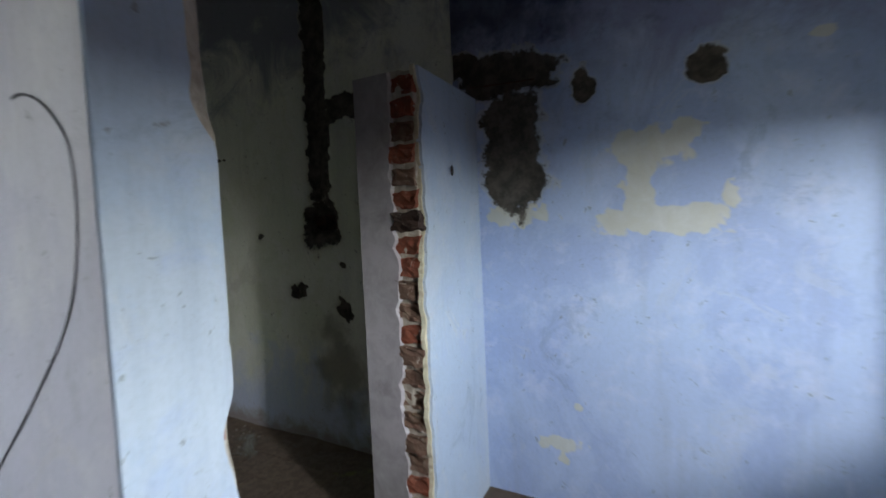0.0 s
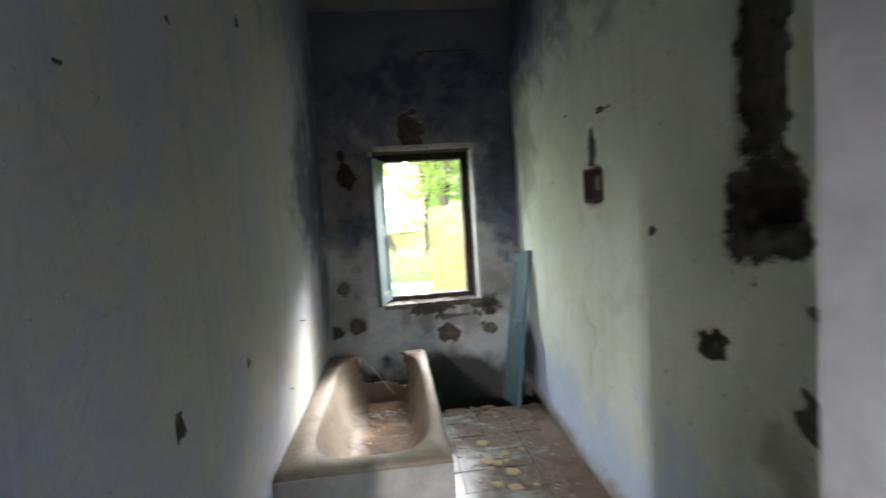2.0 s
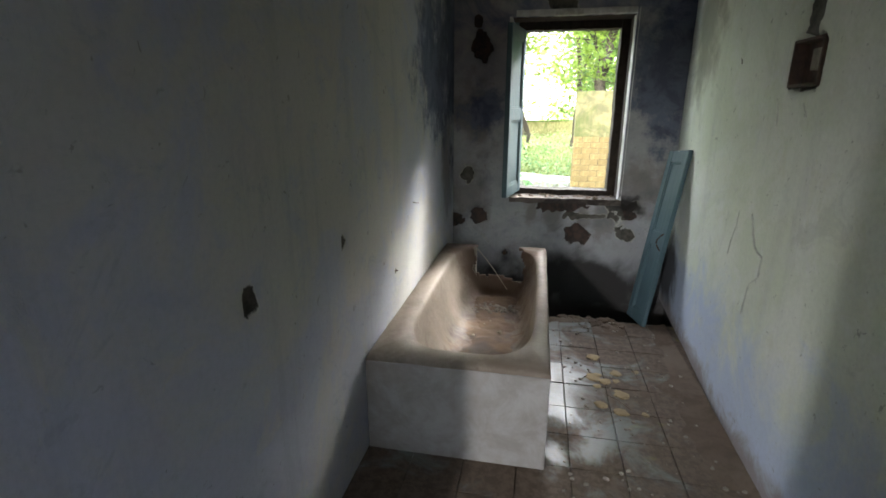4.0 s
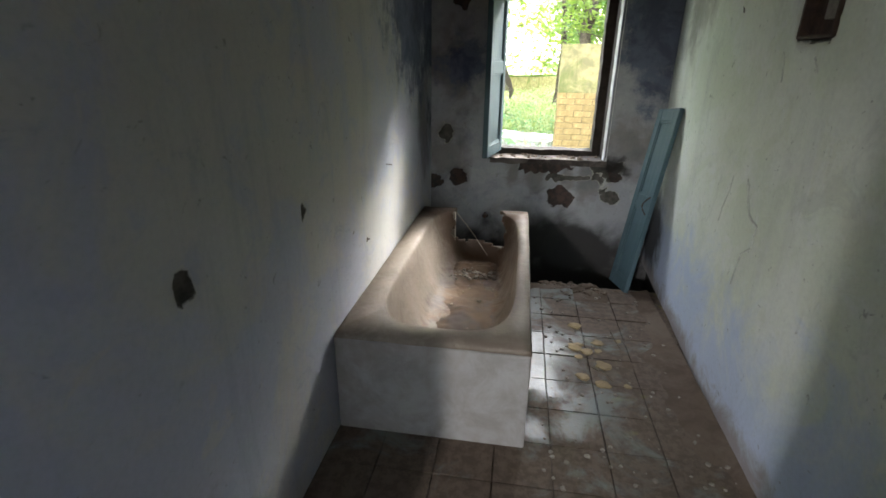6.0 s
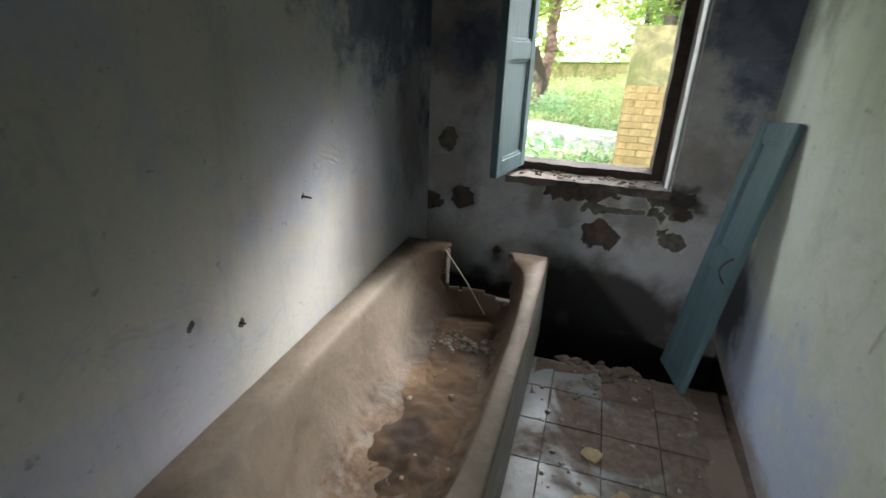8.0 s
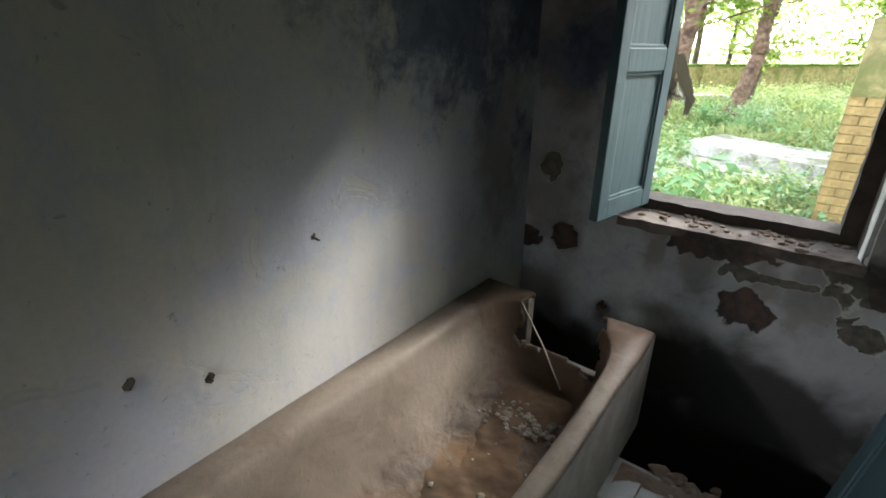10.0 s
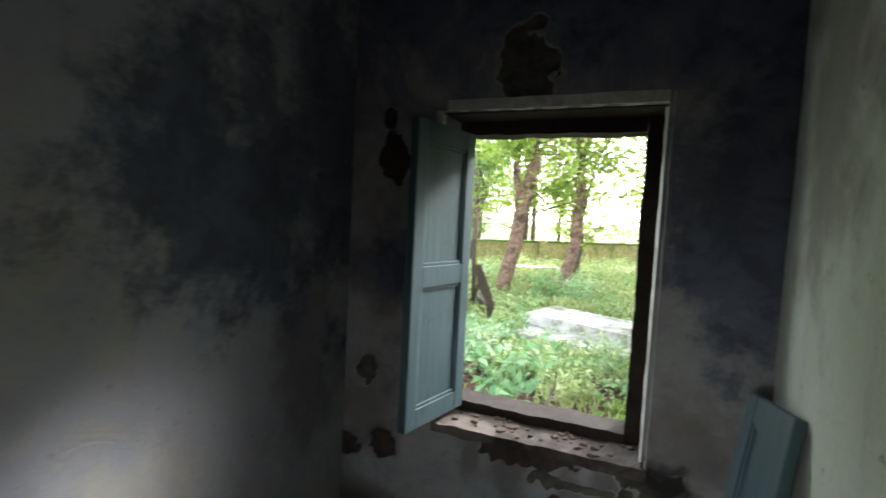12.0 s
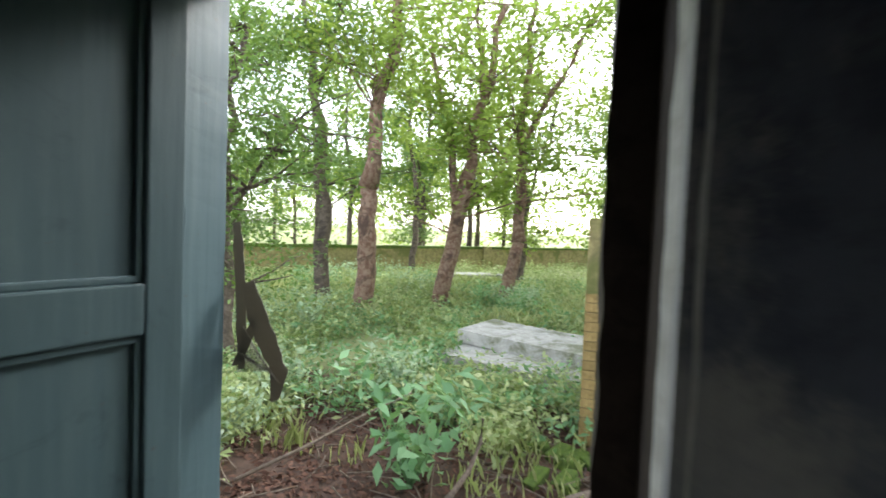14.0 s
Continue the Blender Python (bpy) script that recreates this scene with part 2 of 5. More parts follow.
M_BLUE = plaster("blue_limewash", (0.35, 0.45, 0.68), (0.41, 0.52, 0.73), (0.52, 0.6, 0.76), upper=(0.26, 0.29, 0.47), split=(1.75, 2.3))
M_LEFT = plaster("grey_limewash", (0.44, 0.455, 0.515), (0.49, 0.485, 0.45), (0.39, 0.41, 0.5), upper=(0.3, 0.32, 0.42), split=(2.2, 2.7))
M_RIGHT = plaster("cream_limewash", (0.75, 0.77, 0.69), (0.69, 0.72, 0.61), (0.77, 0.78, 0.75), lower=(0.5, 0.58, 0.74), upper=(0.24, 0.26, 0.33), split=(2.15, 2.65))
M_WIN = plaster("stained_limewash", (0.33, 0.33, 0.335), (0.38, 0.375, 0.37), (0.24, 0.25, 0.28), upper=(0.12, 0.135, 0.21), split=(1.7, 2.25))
M_GREY = plaster("lilac_grey_limewash", (0.5, 0.5, 0.53), (0.46, 0.46, 0.51), (0.55, 0.55, 0.55))
M_PALE = plaster("pale_limewash", (0.4, 0.5, 0.62), (0.45, 0.53, 0.61), (0.38, 0.47, 0.64))
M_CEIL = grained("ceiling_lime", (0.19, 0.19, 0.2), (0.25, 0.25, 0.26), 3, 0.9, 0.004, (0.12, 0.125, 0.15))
M_WHITE = grained("white_edge_paint", (0.66, 0.66, 0.62), (0.52, 0.51, 0.47), 20, 0.8, 0.003, (0.42, 0.4, 0.36))
M_CORE = grained("old_mortar", (0.5, 0.46, 0.39), (0.34, 0.3, 0.24), 26, 0.95, 0.008, (0.42, 0.37, 0.3))


def brick_material(name, a, b, lime):
    """Hand-made brick with smears of lime mortar."""
    n = Nodes(name)
    n.pos = n.t.nodes.new("ShaderNodeNewGeometry").outputs["Position"]
    g = n.noise(30, 6, 0.7, 0.3)
    col = n.mix(n.ramp(g, 0.35, 0.65), a, b)
    col = n.mix(n.math("MULTIPLY", n.rand(), 0.6), col, tuple(v * 0.5 for v in a))
    smear = n.noise(17, 6, 0.72, 0.6)
    col = n.mix(n.ramp(smear, 0.57, 0.68, 0, lime), col, (0.52, 0.47, 0.4))
    return n.done(col, 0.92, n.math("ADD", g, smear), 0.008, spec=0.2)


M_BRICK = brick_material("red_brick", (0.3, 0.095, 0.055), (0.18, 0.07, 0.045), 0.8)
M_BURNT = brick_material("burnt_brick", (0.07, 0.045, 0.035), (0.03, 0.022, 0.018), 0.55)


def tub_material():
    """Cement basin: tan, with rust-brown run marks and caked dirt in its trough."""
    n = Nodes("cement_terrazzo")
    n.pos = n.t.nodes.new("ShaderNodeNewGeometry").outputs["Position"]
    a, b, c = n.noise(4.5, 6, 0.68, 0.5), n.noise(11, 7, 0.75, 0.7), n.noise(45, 4, 0.7)
    col = n.mix(n.ramp(a, 0.38, 0.64), (0.22, 0.182, 0.143), (0.165, 0.13, 0.098))
    col = n.mix(n.ramp(b, 0.5, 0.68, 0, 0.45), col, (0.29, 0.245, 0.195))
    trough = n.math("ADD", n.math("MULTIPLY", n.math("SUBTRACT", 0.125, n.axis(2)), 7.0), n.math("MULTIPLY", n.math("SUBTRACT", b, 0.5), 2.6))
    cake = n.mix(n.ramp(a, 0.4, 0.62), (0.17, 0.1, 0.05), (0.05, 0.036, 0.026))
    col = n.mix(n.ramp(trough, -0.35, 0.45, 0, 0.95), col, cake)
    # brown far end, with the shade of its wall put into the colour too
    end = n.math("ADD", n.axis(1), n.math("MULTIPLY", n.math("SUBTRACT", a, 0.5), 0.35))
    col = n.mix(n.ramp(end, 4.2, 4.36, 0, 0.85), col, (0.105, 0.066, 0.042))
    col = n.mix(n.ramp(c, 0.62, 0.72, 0, 0.6), col, (0.1, 0.075, 0.055))
    return n.done(col, n.ramp(b, 0.35, 0.7, 0.5, 0.8), n.math("ADD", c, b), 0.003, spec=0.3)


M_TUB = tub_material()
M_APRON = grained("tub_apron_render", (0.31, 0.295, 0.275), (0.23, 0.215, 0.195), 7, 0.75, 0.003, (0.22, 0.195, 0.17))
M_TEAL = wood_paint("faded_teal_paint", (0.056, 0.098, 0.11), (0.085, 0.13, 0.138), (0.075, 0.066, 0.055))
M_DARKWOOD = grained("weathered_dark_wood", (0.022, 0.016, 0.012), (0.042, 0.03, 0.022), 18, 0.8, 0.004)
M_DIRT = grained("dry_dirt", (0.13, 0.094, 0.068), (0.09, 0.065, 0.047), 9, 0.95, 0.01, (0.155, 0.118, 0.088))
M_RUBBLE = grained("rubble", (0.34, 0.3, 0.25), (0.2, 0.17, 0.14), 20, 0.95, 0.006, None, "island")
M_PIT = grained("hole_black", (0.018, 0.016, 0.014), (0.03, 0.026, 0.022), 7, 0.8, 0.01)
M_IRON = grained("rusty_iron", (0.07, 0.05, 0.04), (0.12, 0.07, 0.045), 40, 0.7, 0.001, metal=0.6)
M_STICK = grained("dry_stick", (0.24, 0.19, 0.14), (0.14, 0.105, 0.078), 30, 0.9, 0.002, None, "island")
M_PENCIL = grained("charcoal_line", (0.05, 0.05, 0.055), (0.09, 0.09, 0.095), 60, 0.9, 0.001)
M_BARK = grained("bark", (0.075, 0.058, 0.045), (0.15, 0.12, 0.09), 14, 0.95, 0.03, (0.05, 0.04, 0.032))
M_BARKRED = grained("reddish_bark", (0.14, 0.075, 0.05), (0.27, 0.19, 0.135), 12, 0.95, 0.03, (0.075, 0.048, 0.036))
M_SLAB = grained("weathered_concrete", (0.5, 0.49, 0.45), (0.36, 0.35, 0.31), 9, 0.9, 0.012, (0.17, 0.18, 0.11))
M_MOSSY = grained("mossy_brick", (0.36, 0.26, 0.1), (0.25, 0.175, 0.07), 12, 0.95, 0.006, (0.19, 0.17, 0.055), "object")
M_MOSSWALL = grained("mossy_render", (0.3, 0.26, 0.11), (0.17, 0.15, 0.07), 7, 0.95, 0.014, (0.13, 0.14, 0.045))
M_MOSS = grained("moss", (0.1, 0.15, 0.025), (0.055, 0.085, 0.02), 16, 0.95, 0.01)
M_LEAF = leaf_mat("canopy_leaves", (0.18, 0.26, 0.045), (0.32, 0.43, 0.09), 0.48)
M_LEAFDARK = leaf_mat("shade_leaves", (0.075, 0.15, 0.04), (0.15, 0.26, 0.065))
M_NET = leaf_mat("torn_mesh", (0.16, 0.15, 0.12), (0.24, 0.22, 0.18), 0.5, (0.3, 0.28, 0.23))
M_HERB = leaf_mat("herb_leaves", (0.24, 0.32, 0.12), (0.58, 0.62, 0.32), 0.42)
M_GRASS = leaf_mat("meadow_grass", (0.36, 0.42, 0.14), (0.66, 0.66, 0.36), 0.4)
M_FERN = leaf_mat("feathery_leaves", (0.3, 0.42, 0.26), (0.5, 0.6, 0.42), 0.4)
M_BUSH = leaf_mat("bush_leaves", (0.13, 0.29, 0.12), (0.25, 0.44, 0.22), 0.35)
M_LITTER = grained("leaf_litter", (0.17, 0.085, 0.055), (0.1, 0.06, 0.042), 30, 0.95, 0.004, None, "island")


def tile_material():
    n = Nodes("cement_floor_tile")
    g = n.t.nodes.new("ShaderNodeNewGeometry")
    n.pos = g.outputs["Position"]
    base = n.mix(n.rand(), (0.125, 0.14, 0.13), (0.165, 0.175, 0.16))
    base = n.mix(n.ramp(n.noise(16, 5, 0.7), 0.45, 0.65, 0, 0.5), base, (0.165, 0.15, 0.115))
    dirt = n.math("ADD", n.noise(3.2, 7, 0.7, 0.8), n.math("MAXIMUM", n.math("MULTIPLY", n.math("SUBTRACT", n.axis(0), 1.04), 0.3), n.math("MULTIPLY", n.math("SUBTRACT", 3.0, n.axis(1)), 0.22)))
    col = n.mix(n.ramp(dirt, 0.36, 0.56, 0, 0.96), base, n.mix(n.ramp(n.noise(25, 5, 0.7), 0.4, 0.6), (0.085, 0.06, 0.042), (0.135, 0.097, 0.068)))
    col = n.mix(n.ramp(n.noise(2.6, 5, 0.6, 1.0), 0.62, 0.7, 0, 0.6), col, (0.2, 0.19, 0.045))
    return n.done(col, n.ramp(dirt, 0.38, 0.54, 0.31, 0.85), n.noise(40, 4, 0.6), 0.002, spec=0.4)


M_TILE = tile_material()


def ground_material():
    n = Nodes("garden_soil")
    s = n.noise(1.4, 7, 0.7, 0.6)
    col = n.mix(n.ramp(n.noise(24, 6, 0.7), 0.35, 0.65), (0.1, 0.062, 0.044), (0.065, 0.043, 0.032))
    far = n.ramp(n.math("ADD", n.axis(1), n.math("MULTIPLY", n.math("SUBTRACT", s, 0.5), 5.0)), 8.2, 10.2)
    grass = n.mix(n.ramp(s, 0.35, 0.65), (0.22, 0.26, 0.1), (0.32, 0.33, 0.16))
    return n.done(n.mix(far, col, grass), 0.95, n.noise(30, 6, 0.7), 0.02)


M_GROUND = ground_material()

# ---------------------------------------------------------------- wall sheets
KINDS = ("cement", "yellow", "mould", "bared", "soot", "stain")


def sheet(name, u0, u1, z0, z1, place, back, material, scars=(), step=0.02, hole=None, uneven=0.006, seed=3):
    """A wall: a finely divided, uneven face with scars sunk into it, closed behind. place(u, z, d): the point d into the wall;
    back: thickness. scars: (kind, u, z, half width, half height, depth, roughness of the outline, squareness). hole: a rectangle left open."""
    us = np.linspace(u0, u1, max(2, int(round((u1 - u0) / step)) + 1))
    zs = np.linspace(z0, z1, max(2, int(round((z1 - z0) / step)) + 1))
    if hole:
        for arr, lo, hi in ((us, hole[0], hole[1]), (zs, hole[2], hole[3])):
            for h in (lo, hi):
                arr[np.argmin(abs(arr - h))] = h
    U, Z = np.meshgrid(us, zs, indexing="ij")
    fields = {k: np.full(U.shape, -1.0) for k in KINDS}
    depth = uneven * (fbm(U, Z, seed, 0.5) + 0.25 * fbm(U, Z, seed + 7, 0.09))
    for i, (kind, u, z, ru, rz, deep, rag, square) in enumerate(scars):
        cell = max(0.03, min(ru, rz) * 0.6)
        w = rag * fbm(U, Z, seed + 20 + 3 * i, cell)
        r = (abs((U - u) / ru) ** square + abs((Z - z) / rz) ** square) ** (1.0 / square) + w
        val = np.clip(1.0 - r, -1, 1)
        fields[kind] = np.maximum(fields[kind], val)
        s = np.clip(val / 0.12, 0, 1)
        depth = np.maximum(depth, depth + deep * s * s * (3 - 2 * s))
    nu, nz = U.shape
    verts = [place(U[i, j], Z[i, j], depth[i, j]) for i in range(nu) for j in range(nz)]
    faces = []
    for i in range(nu - 1):
        for j in range(nz - 1):
            cu, cz = (us[i] + us[i + 1]) / 2, (zs[j] + zs[j + 1]) / 2
            if hole and hole[0] < cu < hole[1] and hole[2] < cz < hole[3]:
                continue
            k = i * nz + j
            faces.append((k, k + nz, k + nz + 1, k + 1))
    n0 = len(verts)
    # the body behind the face, in up to four blocks round the hole
    blocks = [(u0, u1, z0, z1)]
    if hole:
        blocks = [(u0, hole[0], z0, z1), (hole[1], u1, z0, z1), (hole[0], hole[1], z0, hole[2]), (hole[0], hole[1], hole[3], z1)]
    for a, b, c, d in blocks:
        k = len(verts)
        front = min(0.11, back - 0.012)
        cuts = [a, b] if b - a < 2 else list(np.linspace(a, b, 9))
        for p, q in zip(cuts, cuts[1:]):
            k = len(verts)
            verts += [place(p, c, front), place(q, c, front), place(q, d, front), place(p, d, front),
                      place(p, c, back), place(q, c, back), place(q, d, back), place(p, d, back)]
            faces += [(k, k + 1, k + 2, k + 3), (k + 4, k + 7, k + 6, k + 5), (k, k + 4, k + 5, k + 1), (k + 1, k + 5, k + 6, k + 2),
                      (k + 2, k + 6, k + 7, k + 3), (k + 3, k + 7, k + 4, k)]
    if hole:
        a, b, c, d = hole
        for p, q in (((a, c), (b, c)), ((b, c), (b, d)), ((b, d), (a, d)), ((a, d), (a, c))):
            k = len(verts)
            verts += [place(*p, 0.0), place(*q, 0.0), place(*q, 0.111), place(*p, 0.111)]
            faces.append((k, k + 1, k + 2, k + 3))
    ob = from_arrays(name, verts, faces, material)
    me = ob.data
    flags = np.zeros(len(me.polygons), bool)
    flags[: len(faces)] = [max(f) < n0 for f in faces]
    me.polygons.foreach_set("use_smooth", flags)
    for k in KINDS:
        at = me.attributes.new(k, "FLOAT", "POINT")
        vals = np.full(len(verts), -1.0, np.float32)
        vals[:n0] = fields[k].ravel()
        at.data.foreach_set("value", vals)
    return ob


# right wall of the bathroom
RIGHT_SCARS = [
    ("cement", 3.145, 1.505, 0.115, 0.085, 0.05, 0.12, 6), ("cement", 3.14, 1.66, 0.045, 0.11, 0.008, 0.5, 2),
    ("cement", 2.08, 2.27, 0.088, 0.92, 0.02, 0.4, 6), ("cement", 2.09, 1.36, 0.145, 0.125, 0.02, 0.35, 5),
    # the bared entry paints the dark of the socket hole into its recess
    ("cement", 2.09, 1.37, 0.1, 0.05, 0.055, 0.15, 6), ("bared", 2.09, 1.37, 0.095, 0.047, 0.0, 0.15, 6), ("cement", 1.85, 2.02, 0.2, 0.07, 0.012, 0.6, 3),
    ("cement", 2.31, 0.955, 0.075, 0.05, 0.02, 0.9, 2), ("cement", 1.945, 1.12, 0.03, 0.03, 0.006, 0.8, 2),
    ("cement", 1.94, 0.85, 0.055, 0.07, 0.008, 0.9, 2), ("cement", 3.81, 1.57, 0.016, 0.02, 0.01, 0.5, 2),
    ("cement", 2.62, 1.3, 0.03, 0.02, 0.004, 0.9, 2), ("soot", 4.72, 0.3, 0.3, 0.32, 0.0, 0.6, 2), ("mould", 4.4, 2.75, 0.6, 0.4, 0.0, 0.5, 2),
    ("cement", 2.35, 0.95, 0.03, 0.03, 0.03, 0.4, 2), ("stain", 2.0, 0.5, 0.2, 0.35, 0.0, 0.7, 2), ("cement", 3.0, 1.83, 0.1, 0.012, 0.004, 1.2, 2),
    ("bared", 1.62, 0.62, 0.04, 0.07, 0.02, 0.9, 2), ("stain", 1.6, 0.6, 0.15, 0.2, 0.0, 0.7, 2), ("cement", 3.5, 1.9, 0.05, 0.008, 0.003, 1.0, 2), ("stain", 4.5, 1.9, 0.3, 0.5, 0.0, 0.8, 2),
]
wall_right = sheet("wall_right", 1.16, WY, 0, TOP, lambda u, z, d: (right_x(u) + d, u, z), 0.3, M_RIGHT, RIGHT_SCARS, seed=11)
tagged(wall_right, "cream limewashed plaster wall with a bared cement channel", "wall", kind="structure")

# the same wall in the outer room
BLUE_SCARS = [
    ("cement", 0.86, 1.68, 0.17, 0.3, 0.015, 0.5, 2.6), ("cement", 0.9, 2.02, 0.24, 0.1, 0.015, 0.55, 3), ("cement", 1.14, 2.1, 0.14, 0.06, 0.012, 0.6, 2),
    ("cement", 0.53, 1.91, 0.05, 0.075, 0.012, 0.6, 2), ("cement", 0.06, 1.9, 0.075, 0.065, 0.012, 0.5, 2.2),
    ("yellow", 0.26, 1.6, 0.14, 0.09, 0.001, 0.8, 3), ("yellow", 0.23, 1.32, 0.24, 0.06, 0.001, 0.6, 4), ("yellow", 0.31, 1.43, 0.07, 0.12, 0.001, 0.9, 2),
    ("yellow", 0.12, 1.68, 0.05, 0.05, 0.001, 0.9, 2), ("yellow", 0.68, 0.3, 0.1, 0.04, 0.002, 0.9, 2), 
    ("yellow", -0.02, 1.4, 0.025, 0.05, 0.001, 0.9, 2), ("yellow", -0.3, 1.95, 0.04, 0.02, 0.001, 0.9, 2), ("yellow", 0.58, 0.48, 0.02, 0.02, 0.001, 0.8, 2),
    ("yellow", 0.66, 0.22, 0.03, 0.02, 0.001, 0.8, 2), ("yellow", 0.84, 1.36, 0.17, 0.05, 0.0, 0.9, 2), ("mould", 0.8, 2.5, 0.9, 0.4, 0.0, 0.5, 2),
]
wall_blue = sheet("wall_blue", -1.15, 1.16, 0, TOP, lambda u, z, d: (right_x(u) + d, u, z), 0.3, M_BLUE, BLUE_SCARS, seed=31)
tagged(wall_blue, "peeling periwinkle-blue limewashed plaster wall", "wall", kind="structure")

# left wall of the bathroom
LEFT_SCARS = [
    ("cement", 2.155, 0.925, 0.03, 0.042, 0.014, 0.5, 3), ("cement", 2.705, 0.925, 0.016, 0.034, 0.025, 0.4, 2), ("cement", 1.85, 1.7, 0.012, 0.02, 0.01, 0.5, 2),
    ("cement", 2.31, 1.96, 0.015, 0.02, 0.01, 0.5, 2), ("cement", 2.93, 2.21, 0.02, 0.03, 0.01, 0.5, 2), ("cement", 3.14, 0.7, 0.014, 0.018, 0.015, 0.3, 2), ("cement", 3.3, 0.62, 0.013, 0.016, 0.015, 0.3, 2), ("cement", 3.637, 0.886, 0.009, 0.013, 0.01, 0.4, 2),
    ("mould", 4.15, 1.65, 0.5, 0.55, 0.0, 0.7, 2), ("mould", 4.7, 1.9, 0.4, 0.9, 0.0, 0.6, 2),
     
    ("cement", 1.93, 0.93, 0.008, 0.025, 0.006, 0.6, 2),     ("stain", 4.6, 0.95, 0.25, 0.5, 0.0, 0.6, 2), ("cement", 1.45, 1.86, 0.012, 0.03, 0.01, 0.5, 2), ("cement", 1.62, 1.92, 0.01, 0.016, 0.008, 0.5, 2),
]
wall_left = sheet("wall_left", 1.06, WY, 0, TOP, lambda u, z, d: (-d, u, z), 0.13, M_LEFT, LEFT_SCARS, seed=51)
tagged(wall_left, "grey limewashed plaster wall with mould stains", "wall", kind="structure")

# window wall
WIN_SCARS = [
    ("bared", 0.17, 1.94, 0.035, 0.045, 0.02, 0.4, 2), ("bared", 0.2, 1.78, 0.075, 0.1, 0.015, 0.6, 2), ("cement", 0.7, 2.13, 0.115, 0.125, 0.012, 1.1, 2),
    ("cement", 0.11, 0.89, 0.055, 0.075, 0.006, 0.9, 2), ("bared", 0.2, 0.57, 0.06, 0.06, 0.025, 0.6, 2.5), ("bared", 0.02, 0.53, 0.07, 0.05, 0.012, 0.8, 2),
    ("bared", 0.81, 0.665, 0.17, 0.04, 0.008, 0.9, 3), ("bared", 0.94, 0.45, 0.1, 0.075, 0.03, 0.7, 2), ("cement", 1.24, 0.66, 0.09, 0.075, 0.02, 1.2, 2),
    ("cement", 1.28, 0.47, 0.06, 0.05, 0.012, 0.9, 2), ("bared", 0.41, 0.28, 0.022, 0.022, 0.04, 0.3, 2), ("cement", 0.85, 2.72, 0.03, 0.03, 0.02, 0.3, 2),
    # the first three turn the wall near-black from below the floor up its foot
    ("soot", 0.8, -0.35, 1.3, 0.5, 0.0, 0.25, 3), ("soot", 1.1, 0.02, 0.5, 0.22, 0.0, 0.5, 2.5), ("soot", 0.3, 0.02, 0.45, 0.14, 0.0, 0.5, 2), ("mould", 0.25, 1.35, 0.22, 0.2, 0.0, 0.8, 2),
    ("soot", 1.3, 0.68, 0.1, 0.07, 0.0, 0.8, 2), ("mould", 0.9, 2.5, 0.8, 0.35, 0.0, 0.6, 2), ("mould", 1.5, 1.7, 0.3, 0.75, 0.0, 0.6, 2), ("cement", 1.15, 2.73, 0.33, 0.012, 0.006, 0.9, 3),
    ("stain", 0.6, 0.62, 0.06, 0.12, 0.0, 0.7, 2), ("stain", 0.76, 0.6, 0.09, 0.16, 0.0, 0.7, 2), ("stain", 0.98, 0.58, 0.07, 0.14, 0.0, 0.7, 2), ("stain", 1.15, 0.56, 0.12, 0.16, 0.0, 0.8, 2),
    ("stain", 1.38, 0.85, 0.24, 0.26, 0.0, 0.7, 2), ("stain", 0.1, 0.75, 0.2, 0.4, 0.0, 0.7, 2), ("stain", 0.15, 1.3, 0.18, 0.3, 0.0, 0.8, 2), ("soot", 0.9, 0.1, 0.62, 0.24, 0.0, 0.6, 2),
    ("cement", 0.9, 0.6, 0.05, 0.03, 0.008, 1.3, 2), ("bared", 1.3, 0.62, 0.05, 0.05, 0.02, 1.0, 2), ("cement", 1.05, 0.6, 0.14, 0.018, 0.006, 1.2, 2),
]
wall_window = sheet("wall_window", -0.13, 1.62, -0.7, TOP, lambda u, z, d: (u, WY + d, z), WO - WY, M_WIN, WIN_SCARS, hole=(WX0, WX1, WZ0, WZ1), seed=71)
tagged(wall_window, "stained grey plaster wall round an open window", "wall", kind="structure")


def wall_block(name, *a, material=M_PALE, label="plain limewashed plaster wall"):
    return tagged(part(name, slab(*a), material), label, "wall", kind="structure")


